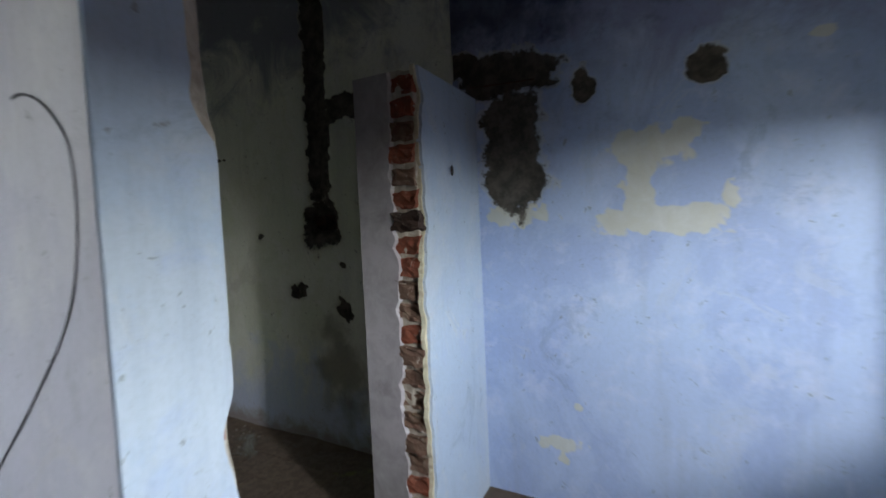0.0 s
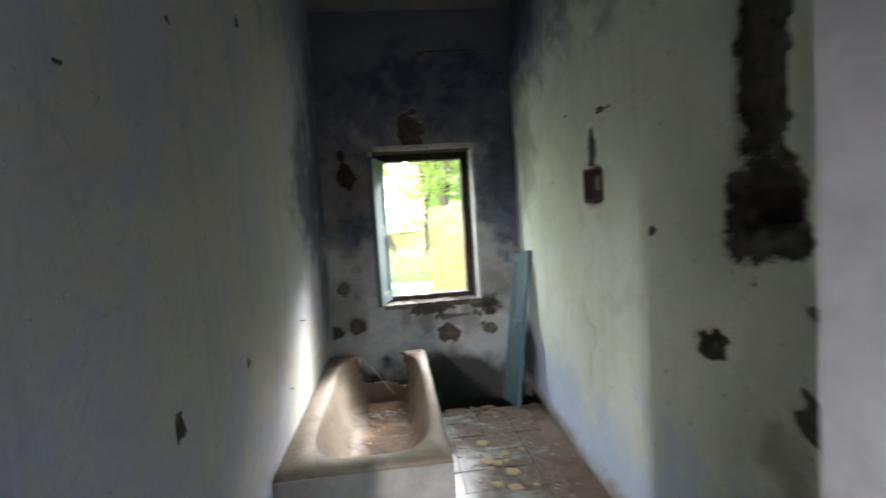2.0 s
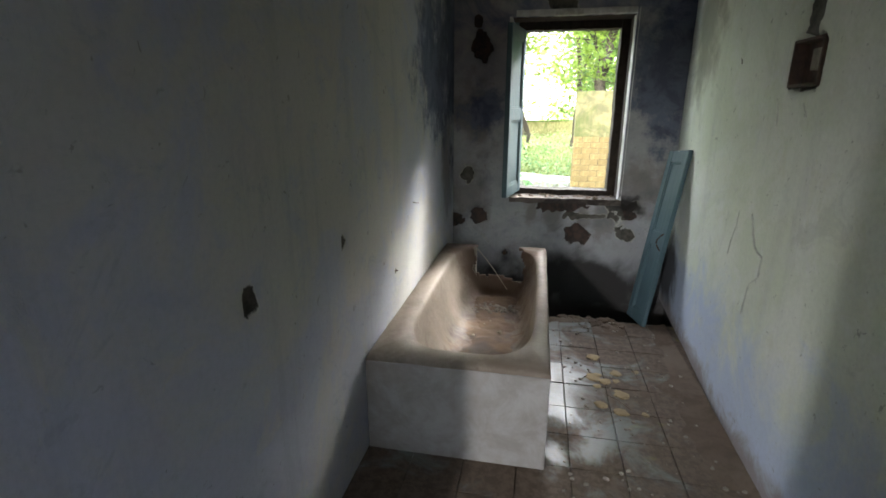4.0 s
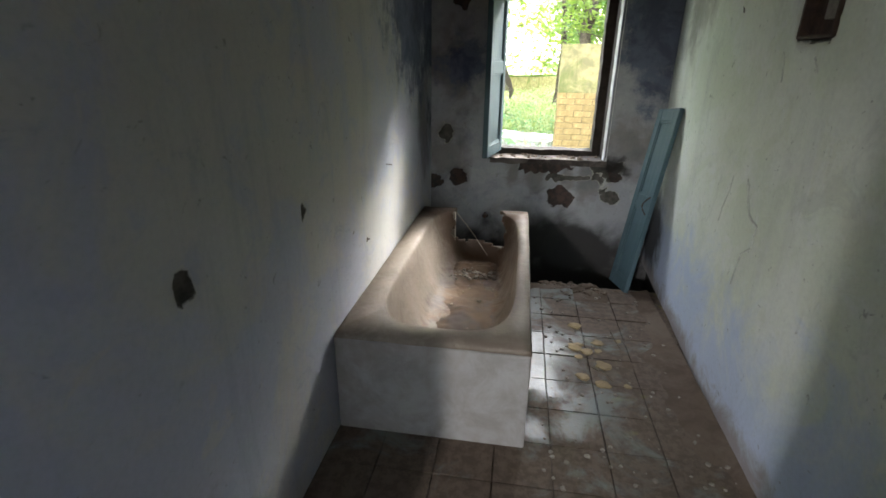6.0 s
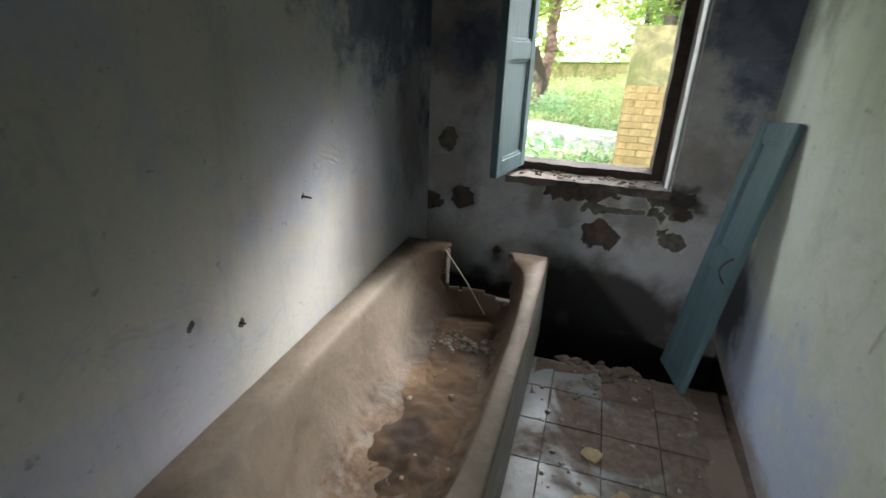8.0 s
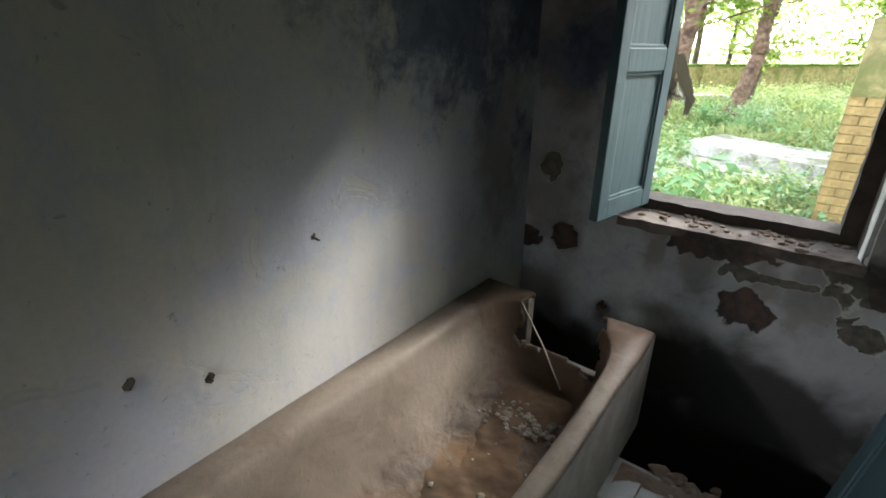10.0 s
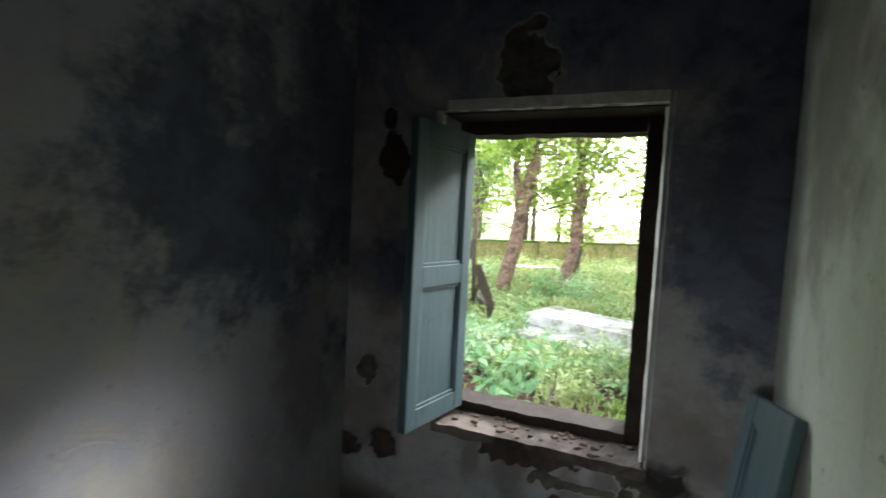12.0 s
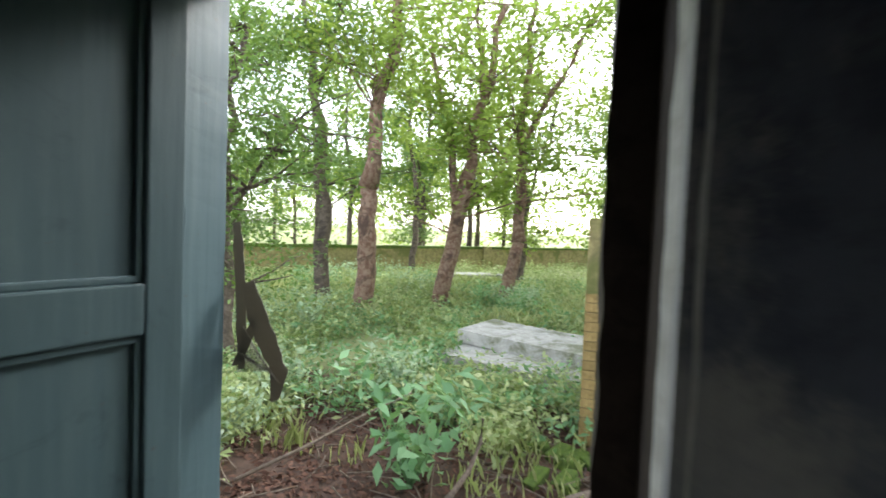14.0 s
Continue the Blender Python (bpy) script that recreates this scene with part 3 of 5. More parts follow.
# ---- the free end of the left wall, with a broken corner
def broken_end():
    zs = np.linspace(0, TOP, 154)
    verts, faces = [], []
    for z in zs:
        n1, n2 = float(fbm(z, 0.0, 5, 0.22)), float(fbm(z, 3.0, 9, 0.07))
        big = 0.05 / (1 + math.exp(-(z - 1.56) * 60))
        low = 0.04 * math.exp(-((z - 0.9) / 0.1) ** 2) * 0.6
        c = max(0.003, 0.004 + big + low + 0.02 * n1 + 0.012 * n2)
        d = max(0.006, 0.012 + 0.6 * big + low + 0.03 * float(fbm(z, 8.0, 15, 0.12)))
        verts += [(-0.232, 1.06, z), (-0.232, 0.935, z), (-c, 0.935 + 0.002 * n1, z), (-0.7 * c - 0.004, 0.935 + 0.55 * d, z), (0.0, 0.935 + d, z), (0.0, 1.06, z)]
    idx = []
    for i in range(len(zs) - 1):
        a, b = 6 * i, 6 * i + 6
        for k in range(6):
            l = (k + 1) % 6
            faces.append((a + k, a + l, b + l, b + k))
            idx.append(1 if k in (2, 3) else (2 if k in (4,) else 0))
    ob = from_arrays("wall_left_end", verts, faces, [M_PALE, M_CORE, M_LEFT])
    ob.data.polygons.foreach_set("material_index", idx)
    for k in KINDS:
        at = ob.data.attributes.new(k, "FLOAT", "POINT")
        at.data.foreach_set("value", np.full(len(verts), -1.0, np.float32))
    return tagged(ob, "pale blue plastered wall end with a broken corner", "wall", kind="structure")


broken_end()
wall_outer_left = sheet("wall_outer_left", 0.94, 5.0, 0, TOP, lambda u, z, d: (-0.236 + d, u, z), 0.07, M_GREY, (), step=0.04, uneven=0.001, seed=91)
tagged(wall_outer_left, "grey limewashed wall with a charcoal loop drawn on it", "wall", kind="structure")


def charcoal_loop():
    ctrl = [(1.36, 1.58), (1.22, 1.625), (1.13, 1.615), (1.05, 1.565), (1.005, 1.5), (1.005, 1.36), (1.07, 1.2), (1.27, 1.0), (1.52, 0.78), (1.8, 0.5), (2.1, 0.3)]
    bm = bmesh.new()
    prev = None
    for i in range(1, len(ctrl) - 2):
        p0, p1, p2, p3 = (Vector(c) for c in ctrl[i - 1:i + 3])
        for k in range(10):
            t = k / 10
            q = 0.5 * ((2 * p1) + (p2 - p0) * t + (2 * p0 - 5 * p1 + 4 * p2 - p3) * t * t + (3 * p1 - p0 - 3 * p2 + p3) * t ** 3)
            n = (p2 - p1).orthogonal().normalized() * (0.0032 + 0.002 * noise.noise(Vector((i * 3 + t * 2, 0, 0))))
            pair = [bm.verts.new((-0.2382, q.x - n.x, q.y - n.y)), bm.verts.new((-0.2382, q.x + n.x, q.y + n.y))]
            if prev:
                bm.faces.new((prev[0], prev[1], pair[1], pair[0]))
            prev = pair
    return part("charcoal_line", bm, M_PENCIL, wall_outer_left, "dark charcoal loop")


charcoal_loop()

# closing walls of the outer room, its window opening, floors and ceiling
for nm, a in (("wall_west_a", (-1.15, 1.2, 0, TOP)), ("wall_west_b", (2.2, 5.2, 0, TOP)), ("wall_west_sill", (1.2, 2.2, 0, 1.0)), ("wall_west_head", (1.2, 2.2, 2.1, TOP))):
    wall_block(nm, -2.4, -2.15, a[0], a[1], a[2], a[3])
wall_block("wall_north_west", -2.15, -0.205, 5.0, 5.2, -0.3, TOP)
for nm, a in (("wall_south_a", (-2.4, -0.75, 0, TOP)), ("wall_south_b", (0.72, 1.8, 0, TOP)), ("wall_south_sill", (-0.75, 0.72, 0, 0.96)), ("wall_south_head", (-0.75, 0.72, 1.66, TOP))):
    wall_block(nm, a[0], a[1], -1.4, -1.15, a[2], a[3], material=M_BLUE, label="blue limewashed wall")
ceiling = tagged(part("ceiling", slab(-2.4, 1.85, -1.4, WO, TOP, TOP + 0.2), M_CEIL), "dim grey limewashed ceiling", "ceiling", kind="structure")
floor_outer = tagged(part("floor_outer", slab(-2.4, 1.8, -1.4, 1.0, -0.15, -0.002), M_DIRT), "dusty brown earth floor", "floor", kind="structure")
floor_side = tagged(part("floor_side", slab(-2.4, -0.13, 1.0, 5.0, -0.15, 0.0), M_DIRT), "dusty brown earth floor", "floor", kind="structure")


# ---- the brick stub of the torn-out partition
stub = thing("partition_stub", (0.87, 1.0, 0))
tagged(stub, "broken plastered partition end showing red bricks", "wall", kind="structure")


def stub_sheet(name, seed, edge, far, place, thick, material, top, label=""):
    """A plaster coat with one ragged edge. edge(z), far: its two ends; place(u, z, d)."""
    zs = np.linspace(0, top, 130)
    verts, faces = [], []
    for z in zs:
        e = edge(z)
        t = z + (0.02 * float(fbm(e, 1.0, seed + 3, 0.1)) if z == zs[-1] else 0)
        m = (e + far) / 2
        for u, d in ((e + 0.004, 0.0), (m, 0.001 * float(fbm(z, 4.0, seed, 0.2))), (far, 0.0), (far, thick), (m, thick), (e, thick)):
            verts.append(place(u, t, d))
    for i in range(len(zs) - 1):
        a, b = 6 * i, 6 * i + 6
        for k in range(6):
            l = (k + 1) % 6
            faces.append((a + k, a + l, b + l, b + k))
    faces.append(tuple(range(6 * (len(zs) - 1), 6 * len(zs))))
    ob = from_arrays(name, verts, faces, material, None)
    for k in KINDS:
        at = ob.data.attributes.new(k, "FLOAT", "POINT")
        at.data.foreach_set("value", np.full(len(verts), -1.0, np.float32))
    return ob


STUB_TOP = 1.94


def adopt(ob, parent):
    ob.parent = parent
    ob.matrix_parent_inverse = Matrix.Translation(-Vector(parent.location))
    return ob


def front_edge(z):
    return 0.885 + 0.03 * float(fbm(z, 2.0, 41, 0.12)) + 0.012 * float(fbm(z, 5.0, 43, 0.03)) + 0.03 * math.exp(-((z - 1.82) / 0.1) ** 2) + 0.025 * math.exp(-((z - 1.33) / 0.05) ** 2)


def end_edge(z):
    return 1.105 + 0.036 * float(fbm(z, 6.0, 47, 0.1)) + 0.012 * float(fbm(z, 9.0, 49, 0.03)) + 0.02 * math.exp(-((z - 1.45) / 0.16) ** 2)


adopt(stub_sheet("front_plaster", 61, front_edge, 1.497, lambda u, z, d: (u, 0.985 + 0.055 * (u - 0.87) / 0.62 + d, z), 0.02, M_PALE, STUB_TOP), stub)
M_CREAM = grained("cream_undercoat", (0.56, 0.54, 0.4), (0.48, 0.44, 0.32), 24, 0.92, 0.004, (0.4, 0.35, 0.26))


def cream_edge(z):
    return front_edge(z) - 0.012 + 0.016 * float(fbm(z, 12.0, 53, 0.06))


adopt(stub_sheet("undercoat", 65, cream_edge, 1.3, lambda u, z, d: (u, 0.996 + 0.055 * (u - 0.87) / 0.62 + d, z), 0.016, M_CREAM, STUB_TOP - 0.004), stub)
adopt(stub_sheet("end_plaster", 63, end_edge, 1.275, lambda u, z, d: (0.862 + d, u, z), 0.02, grained("dull_white_plaster", (0.42, 0.405, 0.42), (0.34, 0.33, 0.335), 12, 0.9, 0.003, (0.27, 0.26, 0.26)), STUB_TOP - 0.01), stub)
adopt(part("mortar_core", slab(0.884, 1.48, 1.062, 1.255, 0, STUB_TOP - 0.012, bevel=0.012, jitter=0.006), M_CORE), stub)
adopt(part("back_plaster", slab(0.885, 1.49, 1.256, 1.275, 0, STUB_TOP - 0.015), M_RIGHT), stub)
# a flat near-black bead before the plaster stands in for a hole's darkness
bm = bmesh.new()
bmesh.ops.create_uvsphere(bm, u_segments=12, v_segments=6, radius=0.014)
for v in bm.verts:
    v.co = Vector((1.13 + v.co.x * 0.8, 0.99 + v.co.y * 0.25, 1.56 + v.co.z * 1.6))
adopt(part("socket_hole", bm, M_PIT), stub)


# ---- window: white edge, dark frame, dusty sill, shutters
window = thing("window_1", (0.8, WY, WZ0))
tagged(window, "open window with a dark weathered frame and dusty sill", "window", kind="structure")


def ragged_bar(x0, x1, y0, y1, z0, z1, amount, seed):
    bm = bmesh.new()
    geo = bmesh.ops.create_cube(bm, size=1.0)
    for v in geo["verts"]:
        v.co = Vector((x0 + (v.co.x + 0.5) * (x1 - x0), y0 + (v.co.y + 0.5) * (y1 - y0), z0 + (v.co.z + 0.5) * (z1 - z0)))
    long = max(range(3), key=lambda k: (x1 - x0, y1 - y0, z1 - z0)[k])
    edges = [e for e in bm.edges if abs((e.verts[0].co - e.verts[1].co)[long]) > 0.01]
    bmesh.ops.subdivide_edges(bm, edges=edges, cuts=40)
    for v in bm.verts:
        d = noise.noise_vector(v.co * 14 + Vector((seed, 0, 0))) * amount
        d[long] = 0
        v.co += d
    bmesh.ops.recalc_face_normals(bm, faces=bm.faces)
    return bm


for nm, a in (("window_edge", (WX0 + 0.02, WX1, WY - 0.006, WY + 0.03, WZ1, WZ1 + 0.04)), ("window_edge", (WX0 - 0.022, WX0, WY - 0.006, WY + 0.03, WZ0, WZ1))):
    adopt(part(nm, ragged_bar(*a, 0.004, a[0] * 7), M_WHITE), window)
# the right edge: lime-white plaster chamfered towards the opening
bm = ragged_bar(WX1 - 0.008, WX1 + 0.017, WY - 0.006, WY + 0.055, WZ0, WZ1 + 0.035, 0.003, 8)
for v in bm.verts:
    if v.co.y < WY + 0.02 and v.co.x < WX1 + 0.011:
        v.co.x += 0.024
adopt(part("window_edge", bm, M_WHITE), window)
for nm, a in (("window_frame", (WX0 - 0.0, 0.443, 5.04, 5.14, WZ0, WZ1)), ("window_frame", (1.15, WX1 + 0.002, 5.03, 5.14, WZ0, WZ1)), ("window_frame", (0.443, 1.15, 5.03, 5.14, 1.9, WZ1 + 0.002)), ("window_frame", (0.443, 1.15, 5.0, 5.14, WZ0 - 0.01, 0.765))):
    adopt(part(nm, ragged_bar(*a, 0.002 if a[1] < 0.5 else 0.006, a[0] * 3 + a[4]), M_TEAL if a[1] < 0.445 else M_DARKWOOD), window)
adopt(part("reveal_lining", slab(WX1 - 0.006, WX1 + 0.002, WY + 0.056, 5.03, WZ0, WZ1), M_DARKWOOD), window)
adopt(part("head_lining", slab(WX0, WX1, WY + 0.03, 5.03, WZ1 - 0.006, WZ1 + 0.002), M_DARKWOOD), window)
adopt(part("window_sill", ragged_bar(WX0 + 0.02, WX1 + 0.02, WY - 0.015, 5.16, WZ0 - 0.035, WZ0 + 0.004, 0.008, 2), grained("dusty_sill", (0.075, 0.06, 0.05), (0.045, 0.036, 0.03), 14, 0.95, 0.012, (0.14, 0.118, 0.1))), window)


def shutter_leaf(name, width, height, thick, material):
    """A panelled leaf: x across from the hinge, z up, y through."""
    leaf = thing(name)
    st, rl = 0.062, 0.075
    mid = height * 0.5
    bits = [("stile", (0, st, 0, thick, 0, height)), ("stile", (width - st, width, 0, thick, 0, height)), ("rail", (st, width - st, 0.001, thick - 0.001, 0, rl)),
            ("rail", (st, width - st, 0.001, thick - 0.001, height - rl, height)), ("rail", (st, width - st, 0.001, thick - 0.001, mid - 0.04, mid + 0.04))]
    for nm, a in bits:
        bm = slab(*a, bevel=0.004)
        part(nm, bm, material, leaf)
    for z0, z1 in ((rl, mid - 0.04), (mid + 0.04, height - rl)):
        part("panel", slab(st - 0.004, width - st + 0.004, 0.013, thick - 0.013, z0 - 0.004, z1 + 0.004), material, leaf)
        for a in ((st, width - st, z0, z0 + 0.012), (st, width - st, z1 - 0.012, z1), (st, st + 0.012, z0, z1), (width - st - 0.012, width - st, z0, z1)):
            part("bead", slab(a[0], a[1], 0.006, thick - 0.006, a[2], a[3], bevel=0.003), material, leaf)
    return leaf


LEAF_W, LEAF_H = 0.385, 1.14
open_leaf = shutter_leaf("window_shutter", LEAF_W, LEAF_H, 0.036, M_TEAL)
ang = math.degrees(math.atan2(4.607 - 4.985, 0.437 - 0.515))
open_leaf.matrix_world = pose(0.466, 4.992, 0.752, 0, 0, ang)
tagged(open_leaf, "faded teal panelled wooden window shutter standing open", "shutter")
for z in (0.15, 0.98):
    part("hinge", slab(-0.012, 0.05, -0.004, 0.006, z, z + 0.05, bevel=0.002), M_IRON, open_leaf)

fallen_leaf = shutter_leaf("loose_shutter", 0.285, LEAF_H, 0.028, M_TEAL)
o, tn, bf = Vector((1.368, 4.262, 0.0)), Vector((1.551, 4.42, 1.112)), Vector((1.335, 4.52, 0.0))
ez = (tn - o).normalized()
ex = (bf - o) - ez * (bf - o).dot(ez)
ex.normalize()
ey = ez.cross(ex)
fallen_leaf.matrix_world = Matrix(((ex.x, ey.x, ez.x, o.x), (ex.y, ey.y, ez.y, o.y), (ex.z, ey.z, ez.z, 0.004), (0, 0, 0, 1)))
tagged(fallen_leaf, "faded teal panelled shutter leaf leaning on the wall", "shutter")
arc = [(0.03, 0.028 + 0.035 * math.sin(math.pi * k / 10), 0.5 + 0.011 * k) for k in range(11)]
part("handle", tube(bmesh.new(), arc, [0.004] * 11, 6), M_IRON, fallen_leaf, "thin rusty iron pull handle")


# ---- cement bathtub
TY0, TY1, TX1, TZ = 2.83, 4.53, 0.722, 0.425


def bathtub():
    tub = thing("bathtub", (0.36, 3.6, 0))
    tagged(tub, "stained built-in cement bathtub with a broken end", "bathtub")
    nt, levels = 168, 24
    cx, cy = 0.385, (2.93 + 4.46) / 2
    verts, faces = [], []

    def ring(hx, hy0, hy1, z, sq, cxx):
        out = []
        for k in range(nt):
            a = 2 * math.pi * k / nt
            c, s = math.cos(a), math.sin(a)
            px = cxx + hx * math.copysign(abs(c) ** (2 / sq), c)
            py = cy + (hy1 if s > 0 else hy0) * math.copysign(abs(s) ** (2 / sq), s)
            out.append((px, py, z))
        return out

    def rect(x0, x1, y0, y1, z):
        out = []
        for px, py, _ in ring(1, 1, 1, 0, 2, 0):
            dx, dy = px, py - cy
            m = max(abs(dx), abs(dy))
            out.append(((x0 + x1) / 2 + dx / m * (x1 - x0) / 2, (y0 + y1) / 2 + dy / m * (y1 - y0) / 2, z))
        return out

    rings = [rect(0.004, TX1, TY0, TY1, TZ - 0.02), rect(0.012, TX1 - 0.008, TY0 + 0.008, TY1 - 0.008, TZ)]
    rings.append(ring(0.288, 0.765, 0.765, TZ, 4.0, cx))
    for i in range(levels + 1):
        f = i / levels
        drop = math.sin(f * math.pi / 2)
        inset = 1 - math.cos(f * math.pi / 2) ** 0.55 if f < 1 else 1.0
        hx = 0.275 - 0.09 * f - 0.1 * inset * f
        hy1 = 0.75 - 0.035 * f - 0.12 * f ** 9
        hy0 = 0.75 - 0.3 * f - 0.12 * f ** 4
        rings.append(ring(max(hx, 0.05), hy0, hy1, TZ - 0.01 - 0.325 * drop, 4.6 - 1.4 * f, cx + 0.02 * f))
    rings.append([(cx + 0.02, cy + (p[1] - cy) * 0.05, 0.088) for p in rings[-1]])
    for r in rings:
        verts += [(x + 0.004 * noise.noise(Vector((x * 4, y * 4, z * 4))), y, z + 0.003 * noise.noise(Vector((x * 9, y * 9, 2)))) for x, y, z in r]
    for i in range(len(rings) - 1):
        for k in range(nt):
            a, b = i * nt + k, i * nt + (k + 1) % nt
            q = (a, b, b + nt, a + nt)
            mx, my, mz = (sum(verts[j][c] for j in q) / 4 for c in range(3))
            gap = 0.25 - 0.16 * (mx - 0.225) + 0.05 * noise.noise(Vector((mx * 14, 1, 0))) + 0.03 * noise.noise(Vector((mx * 45, 5, 0)))
            if my > 4.3 and 0.235 + 0.03 * noise.noise(Vector((mz * 16, 9, 0))) < mx < 0.565 + 0.04 * noise.noise(Vector((mz * 14, 3, 0))) and mz > gap and i > 0:
                continue
            if my > 4.44 and 0.24 < mx < 0.53 and i == 0:
                continue
            faces.append(q)
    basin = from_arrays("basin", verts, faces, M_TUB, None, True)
    adopt(basin, tub)
    so = basin.modifiers.new("thickness", "SOLIDIFY")
    so.thickness, so.offset = 0.018, -1.0
    for nm, a in (("apron", (TX1 - 0.05, TX1, TY0 + 0.05, TY1, 0, TZ - 0.021)), ("apron", (0.004, TX1, TY0, TY0 + 0.05, 0, TZ - 0.021))):
        adopt(part(nm, slab(*a, bevel=0.008), M_APRON), tub)
    for nm, a in (("back_panel", (0.01, 0.235, 4.49, 4.53, 0, TZ - 0.022)), ("back_panel", (0.58, TX1 - 0.051, 4.49, 4.53, 0, TZ - 0.022)), ("back_panel", (0.235, 0.58, 4.49, 4.53, 0, 0.17))):
        adopt(part(nm, slab(*a, bevel=0.006, jitter=0.01), M_CORE), tub)
    return tub


bathtub()

# ---------------------------------------------------------------- garden ground
gx, gy = np.meshgrid(np.concatenate([np.linspace(-300, -12, 14), np.linspace(-11.5, 11.5, 70), np.linspace(12, 300, 14)]),
                     np.concatenate([np.linspace(5.2, 30, 90), np.linspace(32, 600, 20)]), indexing="ij")


def ground_z(x, y):
    return GROUND + 0.10 * float(vnoise(x, y, 201, 2.2)) + 0.05 * float(vnoise(x, y, 202, 0.6)) if y < 60 else GROUND


gv = [(x, y, ground_z(x, y)) for x, y in zip(gx.ravel(), gy.ravel())]
ny = gx.shape[1]
gf = [(i * ny + j, (i + 1) * ny + j, (i + 1) * ny + j + 1, i * ny + j + 1) for i in range(gx.shape[0] - 1) for j in range(ny - 1)]
# the rest of the sheet, round and behind the house
k = len(gv)
gv += [(-300, -300, GROUND - 0.2), (300, -300, GROUND - 0.2), (300, 5.2, GROUND - 0.2), (-300, 5.2, GROUND - 0.2)]
gf.append((k, k + 1, k + 2, k + 3))
ground = from_arrays("ground", gv, gf, M_GROUND, None, True)
tagged(ground, "shaded garden soil with leaf litter and weeds", "ground", kind="structure")

# ---------------------------------------------------------------- bathroom floor and its litter
FLOOR_END = 4.34
floor = thing("floor", (0.8, 2.7, 0))
tagged(floor, "dirty cement floor tiles broken off along a dark pit", "floor", kind="structure")
adopt(part("floor_bed", ragged_bar(-0.1, 1.62, 1.0, FLOOR_END, -0.16, -0.014, 0.012, 3), M_DIRT), floor)
# bottom and sides of the pit, near-black in their base colour
pit = tagged(part("pit_floor", slab(-0.1, 1.7, FLOOR_END - 0.3, WO, -0.8, -0.7), M_PIT), "near-black bottom of a broken-out pit", "pit", kind="structure")
tagged(part("pit_side", slab(-0.14, 1.7, FLOOR_END - 0.25, FLOOR_END - 0.05, -0.7, -0.17), M_PIT), "near-black side of the pit", "pit", kind="structure")
tagged(part("pit_end", slab(-0.3, -0.1, FLOOR_END - 0.3, WY, -0.7, -0.01), M_PIT), "near-black side of the pit", "pit", kind="structure")
tagged(part("pit_end_b", slab(1.62, 1.8, FLOOR_END - 0.3, WY, -0.7, -0.01), M_PIT), "near-black side of the pit", "pit", kind="structure")


def floor_tiles():
    p = 0.208
    meshes = []
    for k in range(4):
        bm = bmesh.new()
        box(bm, 0.002, p - 0.002, 0.002, p - 0.002, -0.013, 0.0, bevel=0.0015)
        me = bpy.data.meshes.new("tile")
        bm.to_mesh(me)
        bm.free()
        me.materials.append(M_TILE)
        meshes.append(me)
    rng = random.Random(5)
    for i in range(-1, 4):
        for j in range(-12, 4):
            x, y = 0.822 + i * p, 3.49 + j * p
            if y < 1.0:
                continue
            if x + p < 0.73 and y > 2.75:
                continue
            if i == 1 and j == 3:
                continue
            ob = new("tile", meshes[rng.randrange(4)])
            ob.parent = floor
            ob.matrix_parent_inverse = Matrix.Translation(-Vector(floor.location))
            ob.matrix_basis = pose(x, y, 0.0 + rng.uniform(-0.0015, 0.0015), rng.uniform(-0.4, 0.4), rng.uniform(-0.4, 0.4), rng.uniform(-0.2, 0.2))
    for i in range(-5, -1):
        for j in range(-12, -3):
            ob = new("tile", meshes[rng.randrange(4)])
            ob.parent = floor
            ob.matrix_parent_inverse = Matrix.Translation(-Vector(floor.location))
            ob.matrix_basis = pose(0.822 + i * p, 3.49 + j * p, rng.uniform(-0.0015, 0.0015))


floor_tiles()


def heap(name, x0, x1, y0, y1, height, material, label, category, step=0.03, seed=7):
    """Loose dirt lying in uneven drifts; nothing where it thins out."""
    xs, ys = np.arange(x0, x1 + 1e-6, step), np.arange(y0, y1 + 1e-6, step)
    X, Y = np.meshgrid(xs, ys, indexing="ij")
    Zh = height(X, Y)
    n = len(ys)
    verts = [(x, y, z) for x, y, z in zip(X.ravel(), Y.ravel(), Zh.ravel())]
    faces = [(i * n + j, (i + 1) * n + j, (i + 1) * n + j + 1, i * n + j + 1) for i in range(len(xs) - 1) for j in range(n - 1) if Zh[i:i + 2, j:j + 2].max() > 0.0]
    used = sorted({v for q in faces for v in q})
    remap = {v: i for i, v in enumerate(used)}
    ob = from_arrays(name, [verts[v] for v in used], [tuple(remap[v] for v in q) for q in faces], material, None, True)
    return tagged(ob, label, category, kind="stuff")


def drift(X, Y):
    side = 0.03 * np.exp(-np.clip(1.5 - X, 0, 9) / 0.10)
    back = 0.018 * np.exp(-np.clip(4.3 - Y, 0, 9) / 0.12) * (X < 1.2)
    return side + back + 0.016 * fbm(X, Y, 301, 0.25) - 0.0105


heap("dirt_drift", 0.74, 1.49, 1.3, 4.31, drift, M_DIRT, "brown dirt drifted over the tiled floor", "dirt")
heap("tub_sludge", 0.24, 0.6, 3.1, 4.36, lambda X, Y: 0.094 + 0.026 * fbm(X, Y, 311, 0.13) + 0.008 * fbm(X, Y, 317, 0.035) - 0.55 * (X - 0.42) ** 2 + 0.02 * np.exp(-((Y - 4.3) / 0.16) ** 2), grained("brown_sludge", (0.12, 0.075, 0.042), (0.17, 0.11, 0.06), 7, 0.85, 0.008, (0.055, 0.04, 0.03)), "dried brown dirt lying in the bathtub", "dirt", 0.011)


